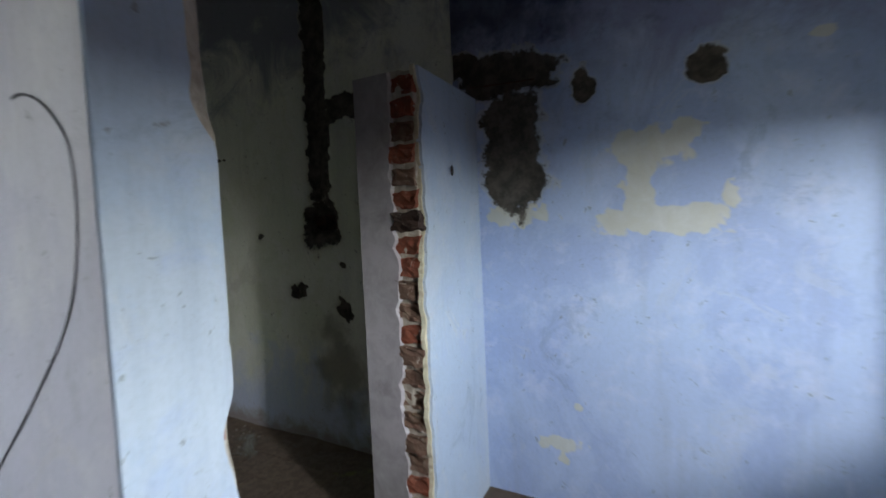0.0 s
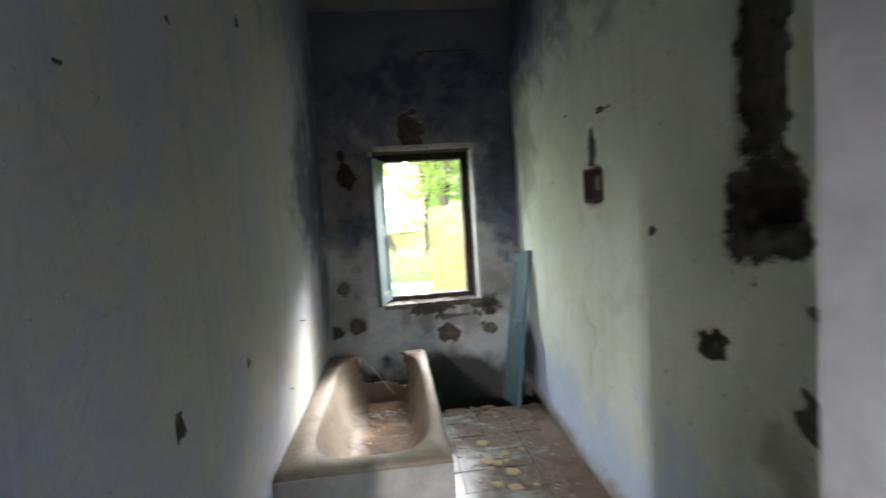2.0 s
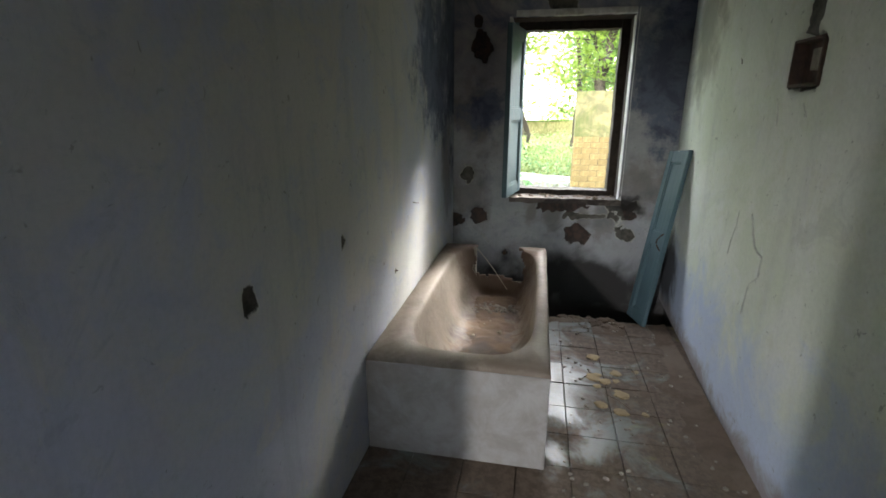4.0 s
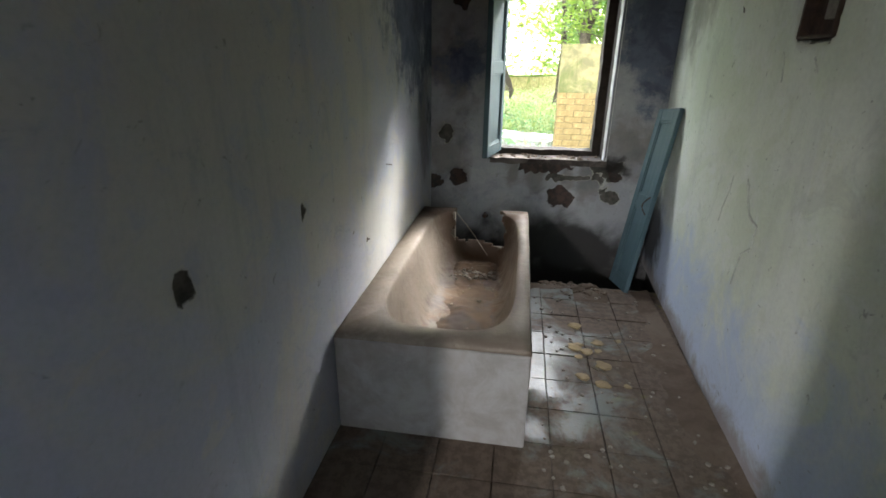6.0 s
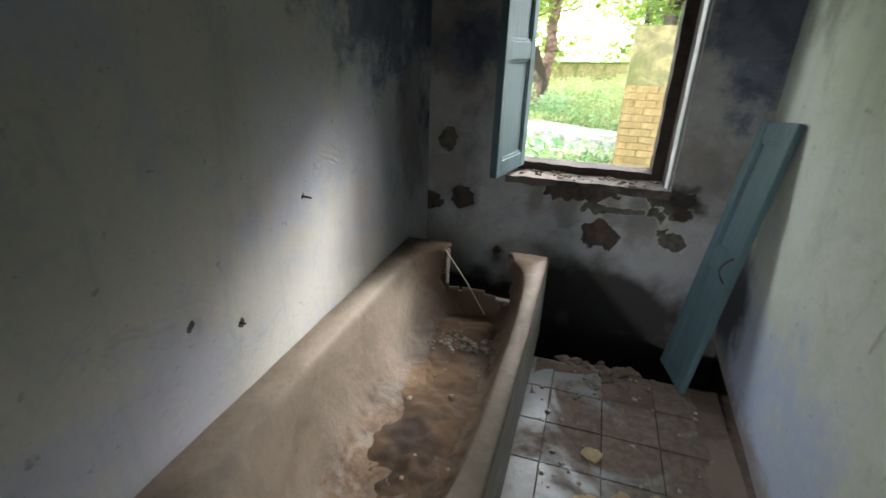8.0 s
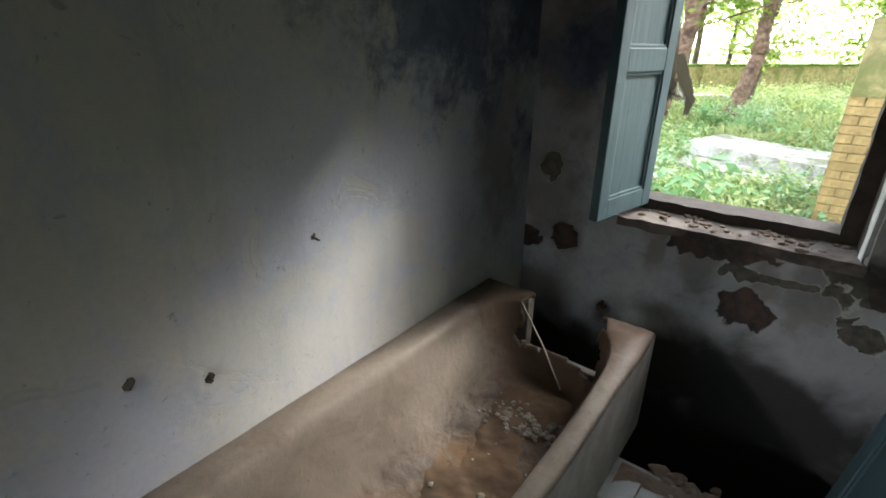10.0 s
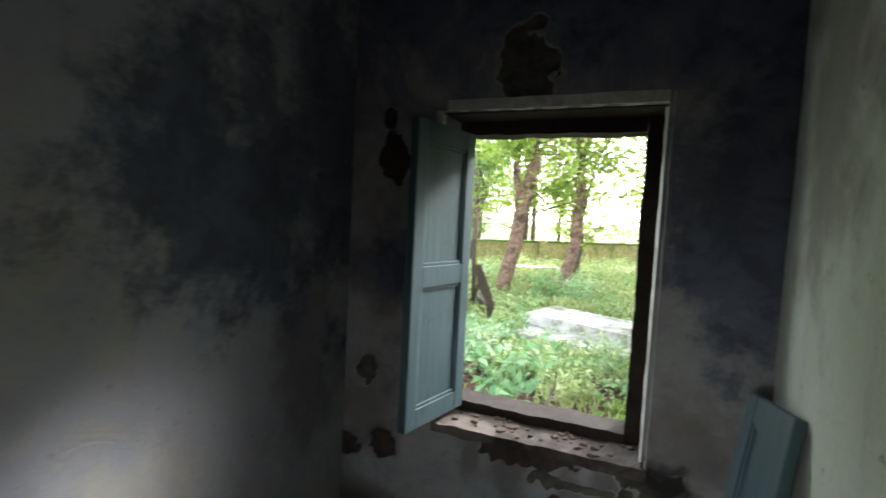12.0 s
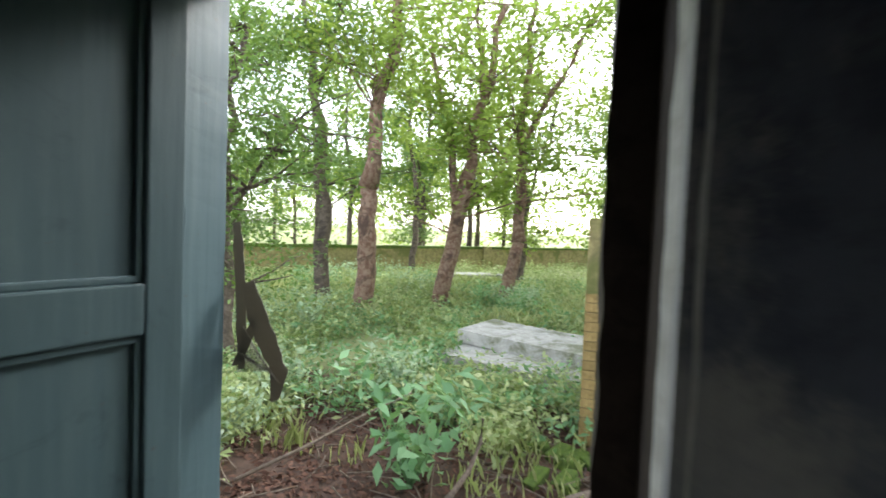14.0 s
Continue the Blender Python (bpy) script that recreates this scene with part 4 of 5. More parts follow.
def rubble(name, count, where, size, material, label, seed, flat=0.6):
    rng = random.Random(seed)
    verts, faces = [], []
    for _ in range(count):
        x, y, z = where(rng)
        s = rng.uniform(*size)
        bm = bmesh.new()
        bmesh.ops.create_icosphere(bm, subdivisions=2 if s > 0.012 else 1, radius=s)
        off = rng.uniform(0, 90)
        k = len(verts)
        for v in bm.verts:
            q = v.co * (1 + 0.5 * noise.noise(v.co * (1.2 / s) + Vector((off, 0, 0))))
            verts.append((x + q.x * rng.uniform(0.9, 1.2), y + q.y, z + q.z * flat))
        faces += [tuple(v.index + k for v in f.verts) for f in bm.faces]
        bm.free()
    return tagged(from_arrays(name, verts, faces, material), label, "rubble", kind="stuff")


rubble("tub_rubble", 90, lambda r: (r.gauss(0.42, 0.09), r.gauss(4.17, 0.06), 0.1), (0.005, 0.015), M_RUBBLE, "grey crumbs of broken cement in the bathtub", 3)
rubble("tub_crumbs", 12, lambda r: (r.gauss(0.42, 0.1), r.uniform(3.0, 4.0), 0.1), (0.005, 0.014), grained("pale_plaster_crumb", (0.42, 0.38, 0.3), (0.33, 0.28, 0.2), 20, 0.95, 0.004), "loose crumbs of plaster in the bathtub", 4)
rubble("sill_rubble", 60, lambda r: (r.uniform(0.5, 1.18), r.uniform(4.85, 5.0), 0.726), (0.003, 0.016), M_DIRT, "crumbs of plaster lying on the window sill", 5)
rubble("floor_crumbs", 130, lambda r: (r.uniform(0.78, 1.45), r.uniform(2.6, 4.3), 0.004), (0.003, 0.012), M_RUBBLE, "plaster crumbs scattered over the floor", 6)
rubble("plaster_chunks", 14, lambda r: (r.gauss(1.05, 0.06), r.uniform(3.2, 3.8), 0.008), (0.015, 0.035), grained("ochre_plaster", (0.33, 0.25, 0.14), (0.26, 0.2, 0.12), 12, 0.95, 0.004), "ochre lumps of fallen plaster on the floor", 8, 0.22)

rubble("broken_floor_edge", 46, lambda r: (r.gauss(1.08, 0.13), r.gauss(4.3, 0.035), -0.012), (0.012, 0.04), M_DIRT, "broken lumps along the torn floor edge", 9, 0.5)
stick = tagged(part("stick", tube(bmesh.new(), [(0.245, 4.4, 0.437), (0.32, 4.375, 0.36), (0.37, 4.365, 0.3), (0.47, 4.33, 0.17)], [0.0036, 0.0034, 0.0034, 0.0025], 5), grained("pale_straw", (0.46, 0.41, 0.32), (0.36, 0.31, 0.24), 30, 0.9, 0.001)), "thin pale straw leaning across the broken tub end", "stick")
for a, b in (((1.02, 3.42, 0.006), (1.12, 3.3, 0.012)), ((1.18, 3.75, 0.012), (1.2, 3.55, 0.02))):
    tagged(part("straw", tube(bmesh.new(), [a, ((a[0] + b[0]) / 2, (a[1] + b[1]) / 2, 0.016), b], [0.002, 0.002, 0.0015], 5), M_STICK), "thin dry straw lying on the floor", "straw", group="straws on the floor")


def nail(place, d):
    ob = part("nail", tube(bmesh.new(), [place, tuple(Vector(place) + Vector(d))], [0.004, 0.003], 6), M_IRON)
    return tagged(ob, "short rusty nail stuck in the plaster", "nail", group="nails in the wall")


nail((-0.02, 3.633, 0.888), (0.05, 0.0, -0.004))
nail((-0.02, 3.3, 0.62), (0.03, 0.0, 0.0))
tagged(part("tap_stub", tube(bmesh.new(), [(0.41, WY + 0.04, 0.28), (0.41, WY - 0.02, 0.28)], [0.013, 0.012], 10), M_IRON), "cut iron water pipe stub in the wall", "pipe")


# ---- broken switch box let into the wall
def switch_box():
    x, y0, y1, z0, z1 = right_x(3.145), 3.045, 3.245, 1.43, 1.585
    ob = thing("switch_box", (x, (y0 + y1) / 2, z0))
    tagged(ob, "broken wooden switch box let into the plaster", "switch box")
    wood = grained("reddish_box_wood", (0.09, 0.055, 0.04), (0.05, 0.034, 0.026), 22, 0.85, 0.003)
    for a in ((y0, y0 + 0.01, z0, z1), (y1 - 0.01, y1, z0, z1), (y0 + 0.01, y1 - 0.01, z0, z0 + 0.01), (y0 + 0.01, y1 - 0.01, z1 - 0.01, z1)):
        adopt(part("box_side", slab(x - 0.003, x + 0.055, *a, bevel=0.002, jitter=0.002), wood), ob)
    adopt(part("box_back", slab(x + 0.036, x + 0.046, y0 + 0.01, y1 - 0.01, z0 + 0.01, z1 - 0.01), wood), ob)
    adopt(part("block", slab(x + 0.008, x + 0.036, y0 + 0.03, y0 + 0.09, z0 + 0.05, z0 + 0.12, bevel=0.006, jitter=0.004), M_RUBBLE), ob)
    return ob


switch_box()

# ---- cracks with lifted edges in the plaster
M_FLAKE = grained("cream_flake", (0.6, 0.61, 0.54), (0.48, 0.49, 0.43), 18, 0.92, 0.003)


def crack(name, parent, start, steps, width, lift, seed):
    rng = random.Random(seed)
    bm = bmesh.new()
    u, z = start
    prev = None
    for du, dz in steps:
        for k in range(5):
            u += du / 5 + rng.uniform(-0.004, 0.004)
            z += dz / 5 + rng.uniform(-0.004, 0.004)
            w = width * rng.uniform(0.5, 1.3)
            x = right_x(u)
            pair = [bm.verts.new((x - 0.0035 - lift, u - w, z)), bm.verts.new((x - 0.001, u + w, z + 0.003))]
            if prev:
                bm.faces.new((prev[0], prev[1], pair[1], pair[0]))
            prev = pair
    ob = part(name, bm, M_FLAKE, parent)
    so = ob.modifiers.new("thickness", "SOLIDIFY")
    so.thickness = 0.003
    return ob


crack("plaster_crack", wall_right, (3.36, 0.95), [(-0.03, -0.04), (-0.06, -0.08), (-0.08, -0.02), (0.0, -0.09), (0.08, -0.06), (0.02, -0.14)], 0.007, 0.006, 1)
crack("plaster_crack", wall_right, (3.32, 1.4), [(-0.03, -0.05), (-0.01, -0.06)], 0.006, 0.003, 2)
crack("plaster_crack", wall_right, (3.1, 1.38), [(-0.01, -0.03), (-0.02, -0.03)], 0.006, 0.003, 3)
crack("plaster_crack", wall_right, (3.5, 0.95), [(0.01, -0.08), (0.03, -0.08), (0.0, -0.06)], 0.004, 0.002, 4)

# ---- torn fly mesh at the outer edge of the window
net = thing("torn_fly_mesh", (0.447, 5.165, 1.2))
tagged(net, "torn dark fly mesh in strips hanging at the window", "fly mesh")
def gauze(name, corners, count, seed):
    """A torn patch of woven wire: two sets of thin threads between the sides of a bent four-cornered flap."""
    rng = random.Random(seed)
    a, b, c, d = (Vector(p) for p in corners)
    bm = bmesh.new()
    at = lambda u, v: (a * (1 - u) + b * u) * (1 - v) + (d * (1 - u) + c * u) * v + Vector((0, 0.02 * math.sin(3 * u + 2 * v), 0))
    for k in range(count):
        f = (k + 0.5) / count
        for way in (0, 1):
            lo, hi = rng.uniform(0, 0.12), rng.uniform(0.72, 1.0)
            pts = [tuple(at(*((lo + (hi - lo) * m / 4, f) if way else (f, lo + (hi - lo) * m / 4)))) for m in range(5)]
            tube(bm, pts, [0.0007] * 5, 3)
    return part(name, bm, M_NET, net)


gauze("flap", [(-0.006, 0, 0.0), (0.012, 0.004, 0.055), (0.115, 0.012, -0.045), (0.1, 0.01, -0.07)], 20, 1)
gauze("flap", [(-0.006, 0, -0.05), (0.0, 0, 0.0), (0.055, 0.01, -0.005), (0.07, 0.01, -0.045)], 18, 2)
for pts, w in (([(0.0, 0, -0.035), (0.02, 0.004, 0.0), (0.036, 0.008, 0.045), (0.046, 0.01, 0.075)], 0.008), ([(0.03, 0.0, 0.14), (0.05, 0.006, 0.07), (0.075, 0.012, 0.01), (0.098, 0.016, -0.04), (0.088, 0.016, -0.1)], 0.016), ([(0.0, 0.0, 0.26), (0.01, 0.004, 0.12), (0.014, 0.006, -0.04)], 0.009)):
    bm = bmesh.new()
    prev = None
    m = len(pts) - 1
    for i in range(13):
        f = i / 12 * m
        k = min(int(f), m - 1)
        q = Vector(pts[k]).lerp(Vector(pts[k + 1]), f - k)
        ww = w * (0.35 + 0.9 * math.sin(math.pi * (0.12 + 0.8 * i / 12))) * (1 + 0.4 * noise.noise(q * 60))
        pair = [bm.verts.new(q + Vector((-ww, 0, -0.3 * ww))), bm.verts.new(q + Vector((ww, 0.006, 0.3 * ww)))]
        if prev:
            bm.faces.new((prev[0], prev[1], pair[1], pair[0]))
        prev = pair
    strip = part("strip", bm, M_NET, net)
    so = strip.modifiers.new("thickness", "SOLIDIFY")
    so.thickness = 0.0015


adopt(part("mortar_bed", slab(0.886, 0.96, 1.013, 1.1, 0, STUB_TOP - 0.02, bevel=0.004, jitter=0.004), M_CORE), stub)


tagged(part("iron_rod", tube(bmesh.new(), [(1.478, 1.06, 1.985), (1.476, 0.9, 1.975), (1.478, 0.74, 1.97)], [0.004, 0.004, 0.003], 6), M_IRON), "thin iron rod bedded in the bared wall", "rod")


# ---- bricks of the stub, course by course
def brick_mesh(name, lx, ly, lz, seed, material, rough=0.006, cuts=1):
    bm = bmesh.new()
    box(bm, 0, lx, 0, ly, 0, lz)
    bmesh.ops.subdivide_edges(bm, edges=bm.edges[:], cuts=cuts, use_grid_fill=True)
    for v in bm.verts:
        v.co += noise.noise_vector(v.co * 38 + Vector((seed * 13.7, 0, 0))) * rough + noise.noise_vector(v.co * 12 + Vector((seed * 5.1, 4, 0))) * rough * 0.8
    me = bpy.data.meshes.new(name)
    bm.to_mesh(me)
    bm.free()
    me.materials.append(material)
    return me


M_BRICKDUSTY = brick_material("dusty_brick", (0.15, 0.085, 0.06), (0.21, 0.15, 0.11), 0.9)
burnt = brick_mesh("brick", 0.1, 0.125, 0.072, 77, M_BURNT, 0.014, 4)
rng = random.Random(17)
kinds = [brick_mesh("brick", 0.1, 0.102, 0.067, k, M_BRICK, 0.012, 3) for k in range(4)]
dusty = [brick_mesh("brick", 0.1, 0.1, 0.066, k + 9, M_BRICKDUSTY, 0.013, 3) for k in range(4)]
for c in range(22):
    z = 0.02 + c * 0.0865
    pool = dusty if 4 <= c <= 9 or rng.random() < 0.3 else kinds
    ob = new("brick", burnt if c == 15 else rng.choice(pool))
    ob.parent = stub
    ob.matrix_parent_inverse = Matrix.Translation(-Vector(stub.location))
    deep = 0.002 if c == 15 else rng.uniform(0.0, 0.012)
    ob.matrix_basis = pose(0.867 + deep, (0.998 if c == 15 else 1.014) + rng.uniform(-0.004, 0.004), z, rng.uniform(-3, 1.5), rng.uniform(-3, 3), rng.uniform(-4, 4))
for z in (0.9, 0.99):
    ob = new("brick", kinds[0])
    ob.parent = bpy.data.objects["wall_left_end"]
    ob.matrix_basis = pose(-0.108, 0.956, z, 0, 2, 3)

# ---------------------------------------------------------------- garden
def leaves(name, centres, per, spread, size, material, seed, parent=None, flat=0.5, fold=True):
    """Many small pointed leaves round given centres: one mesh of two-triangle blades."""
    r = np.random.RandomState(seed)
    c = np.repeat(np.asarray(centres, float), per, axis=0)
    n = len(c)
    pos = c + r.normal(0, 1, (n, 3)) * np.asarray(spread)
    s = r.uniform(size[0], size[1], n)
    a = r.normal(0, 1, (n, 3))
    a[:, 2] = a[:, 2] * flat - 0.25
    a /= np.linalg.norm(a, axis=1)[:, None]
    b = np.cross(a, r.normal(0, 1, (n, 3)) * np.array([0.35, 0.35, 1.0]))
    b /= np.linalg.norm(b, axis=1)[:, None]
    nor = np.cross(a, b)
    L, W = s[:, None], (s * r.uniform(0.32, 0.48, n))[:, None]
    v = np.stack([pos - a * L * 0.5, pos + b * W * 0.5 + nor * W * 0.18 - a * L * 0.05, pos + a * L * 0.5 - nor * W * 0.12, pos - b * W * 0.5 + nor * W * 0.18 - a * L * 0.05], axis=1).reshape(-1, 3)
    me = bpy.data.meshes.new(name)
    me.vertices.add(4 * n)
    me.vertices.foreach_set("co", v.astype(np.float32).ravel())
    me.loops.add(4 * n)
    me.loops.foreach_set("vertex_index", np.arange(4 * n, dtype=np.int32))
    me.polygons.add(n)
    me.polygons.foreach_set("loop_start", np.arange(0, 4 * n, 4, dtype=np.int32))
    me.update(calc_edges=True)
    me.materials.append(material)
    ob = new(name, me)
    if parent is not None:
        ob.parent = parent
    return ob


def wander(start, end, n, amount, seed):
    s, e = Vector(start), Vector(end)
    return [tuple(s.lerp(e, k / (n - 1)) + noise.noise_vector(Vector((seed * 7.1, k * 0.55, 3.3))) * amount * (1 if 0 < k else 0)) for k in range(n)]


def limb(bm, start, end, r0, r1, amount, seed, n=9, sides=9):
    pts = wander(start, end, n, amount, seed)
    tube(bm, pts, [r0 + (r1 - r0) * (k / (n - 1)) ** 0.8 + (0.25 * r0 if k == 0 else 0) for k in range(n)], sides)
    return pts


def tree(base, limbs, material, leaf_material, seed, twigs=26, per=26, size=(0.1, 0.19), low=2.2, high=6.4, reach=1.7, label="", group="garden trees"):
    """limbs: (start height fraction or point, end, radii, wander) relative to the base; twigs and leaf clumps spring from the upper limbs."""
    bx, by = base
    bz = ground_z(bx, by) - 0.08
    root = thing("tree", (bx, by, bz))
    tagged(root, label, "tree", group=group)
    bm = bmesh.new()
    tips = []
    for k, (s, e, r0, r1, am) in enumerate(limbs):
        pts = limb(bm, s, e, r0, r1, am, seed + k)
        tips += [p for p in pts[3:] if p[2] > low * 0.6]
    r = random.Random(seed)
    centres = []
    for _ in range(twigs):
        p = Vector(r.choice(tips))
        q = p + Vector((r.gauss(0, 0.55) * reach, r.gauss(0, 0.55) * reach, r.uniform(-0.3, 1.0) * reach * 0.6))
        q.z = min(max(q.z, low), high)
        pts = wander(p, q, 5, 0.12, seed + r.random() * 50)
        tube(bm, pts, [0.022, 0.018, 0.013, 0.009, 0.004], 5)
        centres += [pts[2], pts[3], pts[4], tuple(Vector(pts[4]) + Vector((r.gauss(0, 0.3), r.gauss(0, 0.3), r.gauss(0, 0.2))))]
    part("trunk", bm, material, root)
    leaves("crown", centres, int(per * 1.7), (0.27, 0.27, 0.17), size, leaf_material, seed, root)
    return root


tree((-4.1, 13.1), [((0, 0, 0), (-0.15, 0, 3.4), 0.17, 0.13, 0.12), ((-0.15, 0, 3.4), (-0.75, 0.2, 6.6), 0.12, 0.05, 0.2), ((-0.3, 0, 4.6), (0.3, 0, 6.4), 0.06, 0.03, 0.15)], M_BARK, M_LEAFDARK, 101, 34, 22, low=2.9, label="slim dark-barked garden tree with thin foliage")
tree((-2.98, 12.7), [((0, 0, 0), (0.02, 0, 2.6), 0.21, 0.16, 0.1), ((0.02, 0, 2.6), (0.5, 0.1, 6.4), 0.16, 0.09, 0.24)], M_BARKRED, M_LEAF, 111, 16, 22, low=5.2, high=7.8, label="tall tree with patchy reddish bark")
tree((-2.07, 14.6), [((0, 0, 0), (0.5, 0, 2.8), 0.2, 0.16, 0.06), ((0.4, 0, 2.1), (-0.35, 0.3, 6.0), 0.11, 0.05, 0.22), ((0.5, 0, 2.8), (1.2, 0, 6.6), 0.15, 0.06, 0.16), ((0.9, 0, 4.6), (0.6, 0, 7.0), 0.08, 0.03, 0.12)], M_BARKRED, M_LEAF, 121, 40, 16, (0.13, 0.23), low=2.8, high=7.0, reach=2.3, label="leaning forked tree with brown bark")
tree((-0.8, 15.5), [((0, 0, 0), (0.35, 0, 1.6), 0.19, 0.14, 0.04), ((0.35, 0, 1.6), (0.3, 0, 4.0), 0.14, 0.11, 0.08), ((0.3, 0, 4.0), (0.45, 0, 7.2), 0.1, 0.05, 0.12), ((0.3, 0, 3.8), (1.9, 0.2, 6.8), 0.08, 0.04, 0.14), ((0.3, 0, 3.1), (-0.5, 0, 4.0), 0.035, 0.015, 0.1)], M_BARKRED, M_LEAF, 131, 44, 16, (0.13, 0.23), low=2.7, high=7.0, reach=2.3, label="bent tree with pale brown bark and a side limb")
tree((-5.3, 21.4), [((0, 0, 0), (0.1, 0, 3.0), 0.13, 0.1, 0.12), ((0.1, 0, 3.0), (-0.5, 0, 7.5), 0.1, 0.04, 0.25)], M_BARK, M_LEAF, 141, 24, 22, (0.12, 0.22), 2.6, 8.0, 2.2, "thin garden tree with light foliage")
tree((-4.3, 26.4), [((0, 0, 0), (0.0, 0, 4.0), 0.15, 0.11, 0.12), ((0.0, 0, 4.0), (0.7, 0, 8.0), 0.1, 0.04, 0.25), ((0, 0, 4), (-0.8, 0, 7.5), 0.08, 0.04, 0.2)], M_BARK, M_LEAF, 151, 26, 22, (0.12, 0.22), 2.8, 9.0, 2.4, "thin garden tree with light foliage")
# small leaning trees beside the window
tree((-2.7, 8.9), [((0, 0, 0), (-0.35, 0.1, 2.6), 0.07, 0.05, 0.08), ((-0.35, 0.1, 2.6), (-0.2, 0.3, 4.2), 0.05, 0.03, 0.12), ((-0.3, 0, 1.8), (0.5, 0.3, 3.0), 0.03, 0.015, 0.1)], M_BARK, M_LEAFDARK, 161, 44, 22, (0.06, 0.12), 1.2, 4.2, 0.95, "small leaning sapling with dark leaves")
tree((-6.4, 12.2), [((0, 0, 0), (0.2, 0, 3.4), 0.12, 0.09, 0.1), ((0.2, 0, 3.4), (0.5, 0, 6.4), 0.09, 0.04, 0.2)], M_BARK, M_LEAFDARK, 171, 40, 26, (0.08, 0.16), 1.7, 6.4, 1.8, "small garden tree with low foliage")

# thickly leaved trees added beside the pier, out of the window's straight view, to screen low sky
for k, (x, y) in enumerate(((4.5, 11.0), (6.3, 9.8), (8.2, 8.4), (6.4, 12.4), (8.6, 11.2), (3.7, 15.4), (5.4, 16.2), (8.2, 15.0), (10.5, 9.6))):
    tree((x, y), [((0, 0, 0), (0.1, 0, 2.6), 0.14, 0.1, 0.1), ((0.1, 0, 2.6), (-0.3, 0, 4.4), 0.09, 0.04, 0.2), ((0.1, 0, 2.0), (0.9, 0.2, 4.2), 0.07, 0.03, 0.2)], M_BARK, M_LEAFDARK, 301 + 10 * k, 62, 30, (0.12, 0.22), 0.9, 1.3 + 0.52 * math.hypot(x - 0.8, y - 5.0), 1.7, "added bushy tree with foliage to the ground, screening low sky")

tree((2.05, 15.6), [((0, 0, 0), (0.12, 0, 2.7), 0.17, 0.14, 0.06), ((0.12, 0, 2.7), (0.75, 0.1, 5.4), 0.14, 0.07, 0.14), ((0.12, 0, 2.6), (-0.35, 0.1, 4.4), 0.06, 0.03, 0.12), ((0.4, 0, 3.9), (-0.5, 0, 6.4), 0.06, 0.03, 0.14)], M_BARK, M_LEAF, 361, 30, 18, (0.12, 0.22), 2.9, 6.8, 1.6, "crooked grey-barked tree behind the brick pier")

for k, (x, y) in enumerate(((-0.9, 19.2), (1.9, 21.5))):
    tree((x, y), [((0, 0, 0), (0.1, 0, 3.0), 0.12, 0.1, 0.1), ((0.1, 0, 3.0), (-0.3, 0, 7.0), 0.09, 0.04, 0.25), ((0.1, 0, 2.4), (1.0, 0.2, 6.0), 0.06, 0.03, 0.25)], M_BARK, M_LEAF, 411 + 10 * k, 46, 16, (0.12, 0.22), 1.8, 8.4, 2.2, "leafy young tree in front of the garden wall")

# trees farther off, alike
rng = random.Random(77)
far_a = tree((-9.5, 24.0), [((0, 0, 0), (0.2, 0, 4.0), 0.14, 0.1, 0.15), ((0.2, 0, 4.0), (-0.5, 0, 8.5), 0.1, 0.04, 0.3), ((0.2, 0, 3.2), (1.3, 0, 7.0), 0.07, 0.03, 0.25)], M_BARK, M_LEAF, 181, 30, 20, (0.14, 0.26), 2.4, 9.0, 2.4, "slender distant tree with thin foliage", "far trees")
far_b = tree((3.0, 22.5), [((0, 0, 0), (-0.3, 0, 3.4), 0.12, 0.09, 0.15), ((-0.3, 0, 3.4), (0.6, 0, 7.6), 0.09, 0.04, 0.3), ((-0.2, 0, 2.6), (-1.4, 0, 6.2), 0.06, 0.03, 0.25)], M_BARK, M_LEAFDARK, 191, 34, 22, (0.12, 0.24), 1.6, 8.0, 2.4, "slender distant tree with thin foliage", "far trees")
for k in range(34):
    d = rng.uniform(19, 46)
    a = radians(rng.uniform(-58, 24))
    x, y = 0.8 + d * math.sin(a), 4.5 + d * math.cos(a)
    if abs((y - 20.1) * 7.6 - (x + 7.6) * 9.6) < 9 or (-5.5 < x < 2.6 and y < 19):
        continue
    ob = copy_thing(far_a if k % 2 else far_b, pose(x, y, ground_z(x, y) - 0.05, 0, 0, rng.uniform(0, 360)))
    ob.scale = (rng.uniform(0.8, 1.2),) * 3

# woods behind the garden wall
r = np.random.RandomState(9)
wood = []
for _ in range(520):
    d, a = r.uniform(36, 75), radians(r.uniform(-62, 28))
    wood.append((0.8 + d * math.sin(a), 4.5 + d * math.cos(a), r.uniform(-0.2, 3.2 + 0.09 * d)))
tagged(leaves("far_woods", wood, 60, (1.1, 1.1, 0.8), (0.3, 0.6), M_LEAF, 211), "hazy green woods beyond the garden wall", "woods", kind="stuff")

# low growth
UNDER = []
r = np.random.RandomState(19)
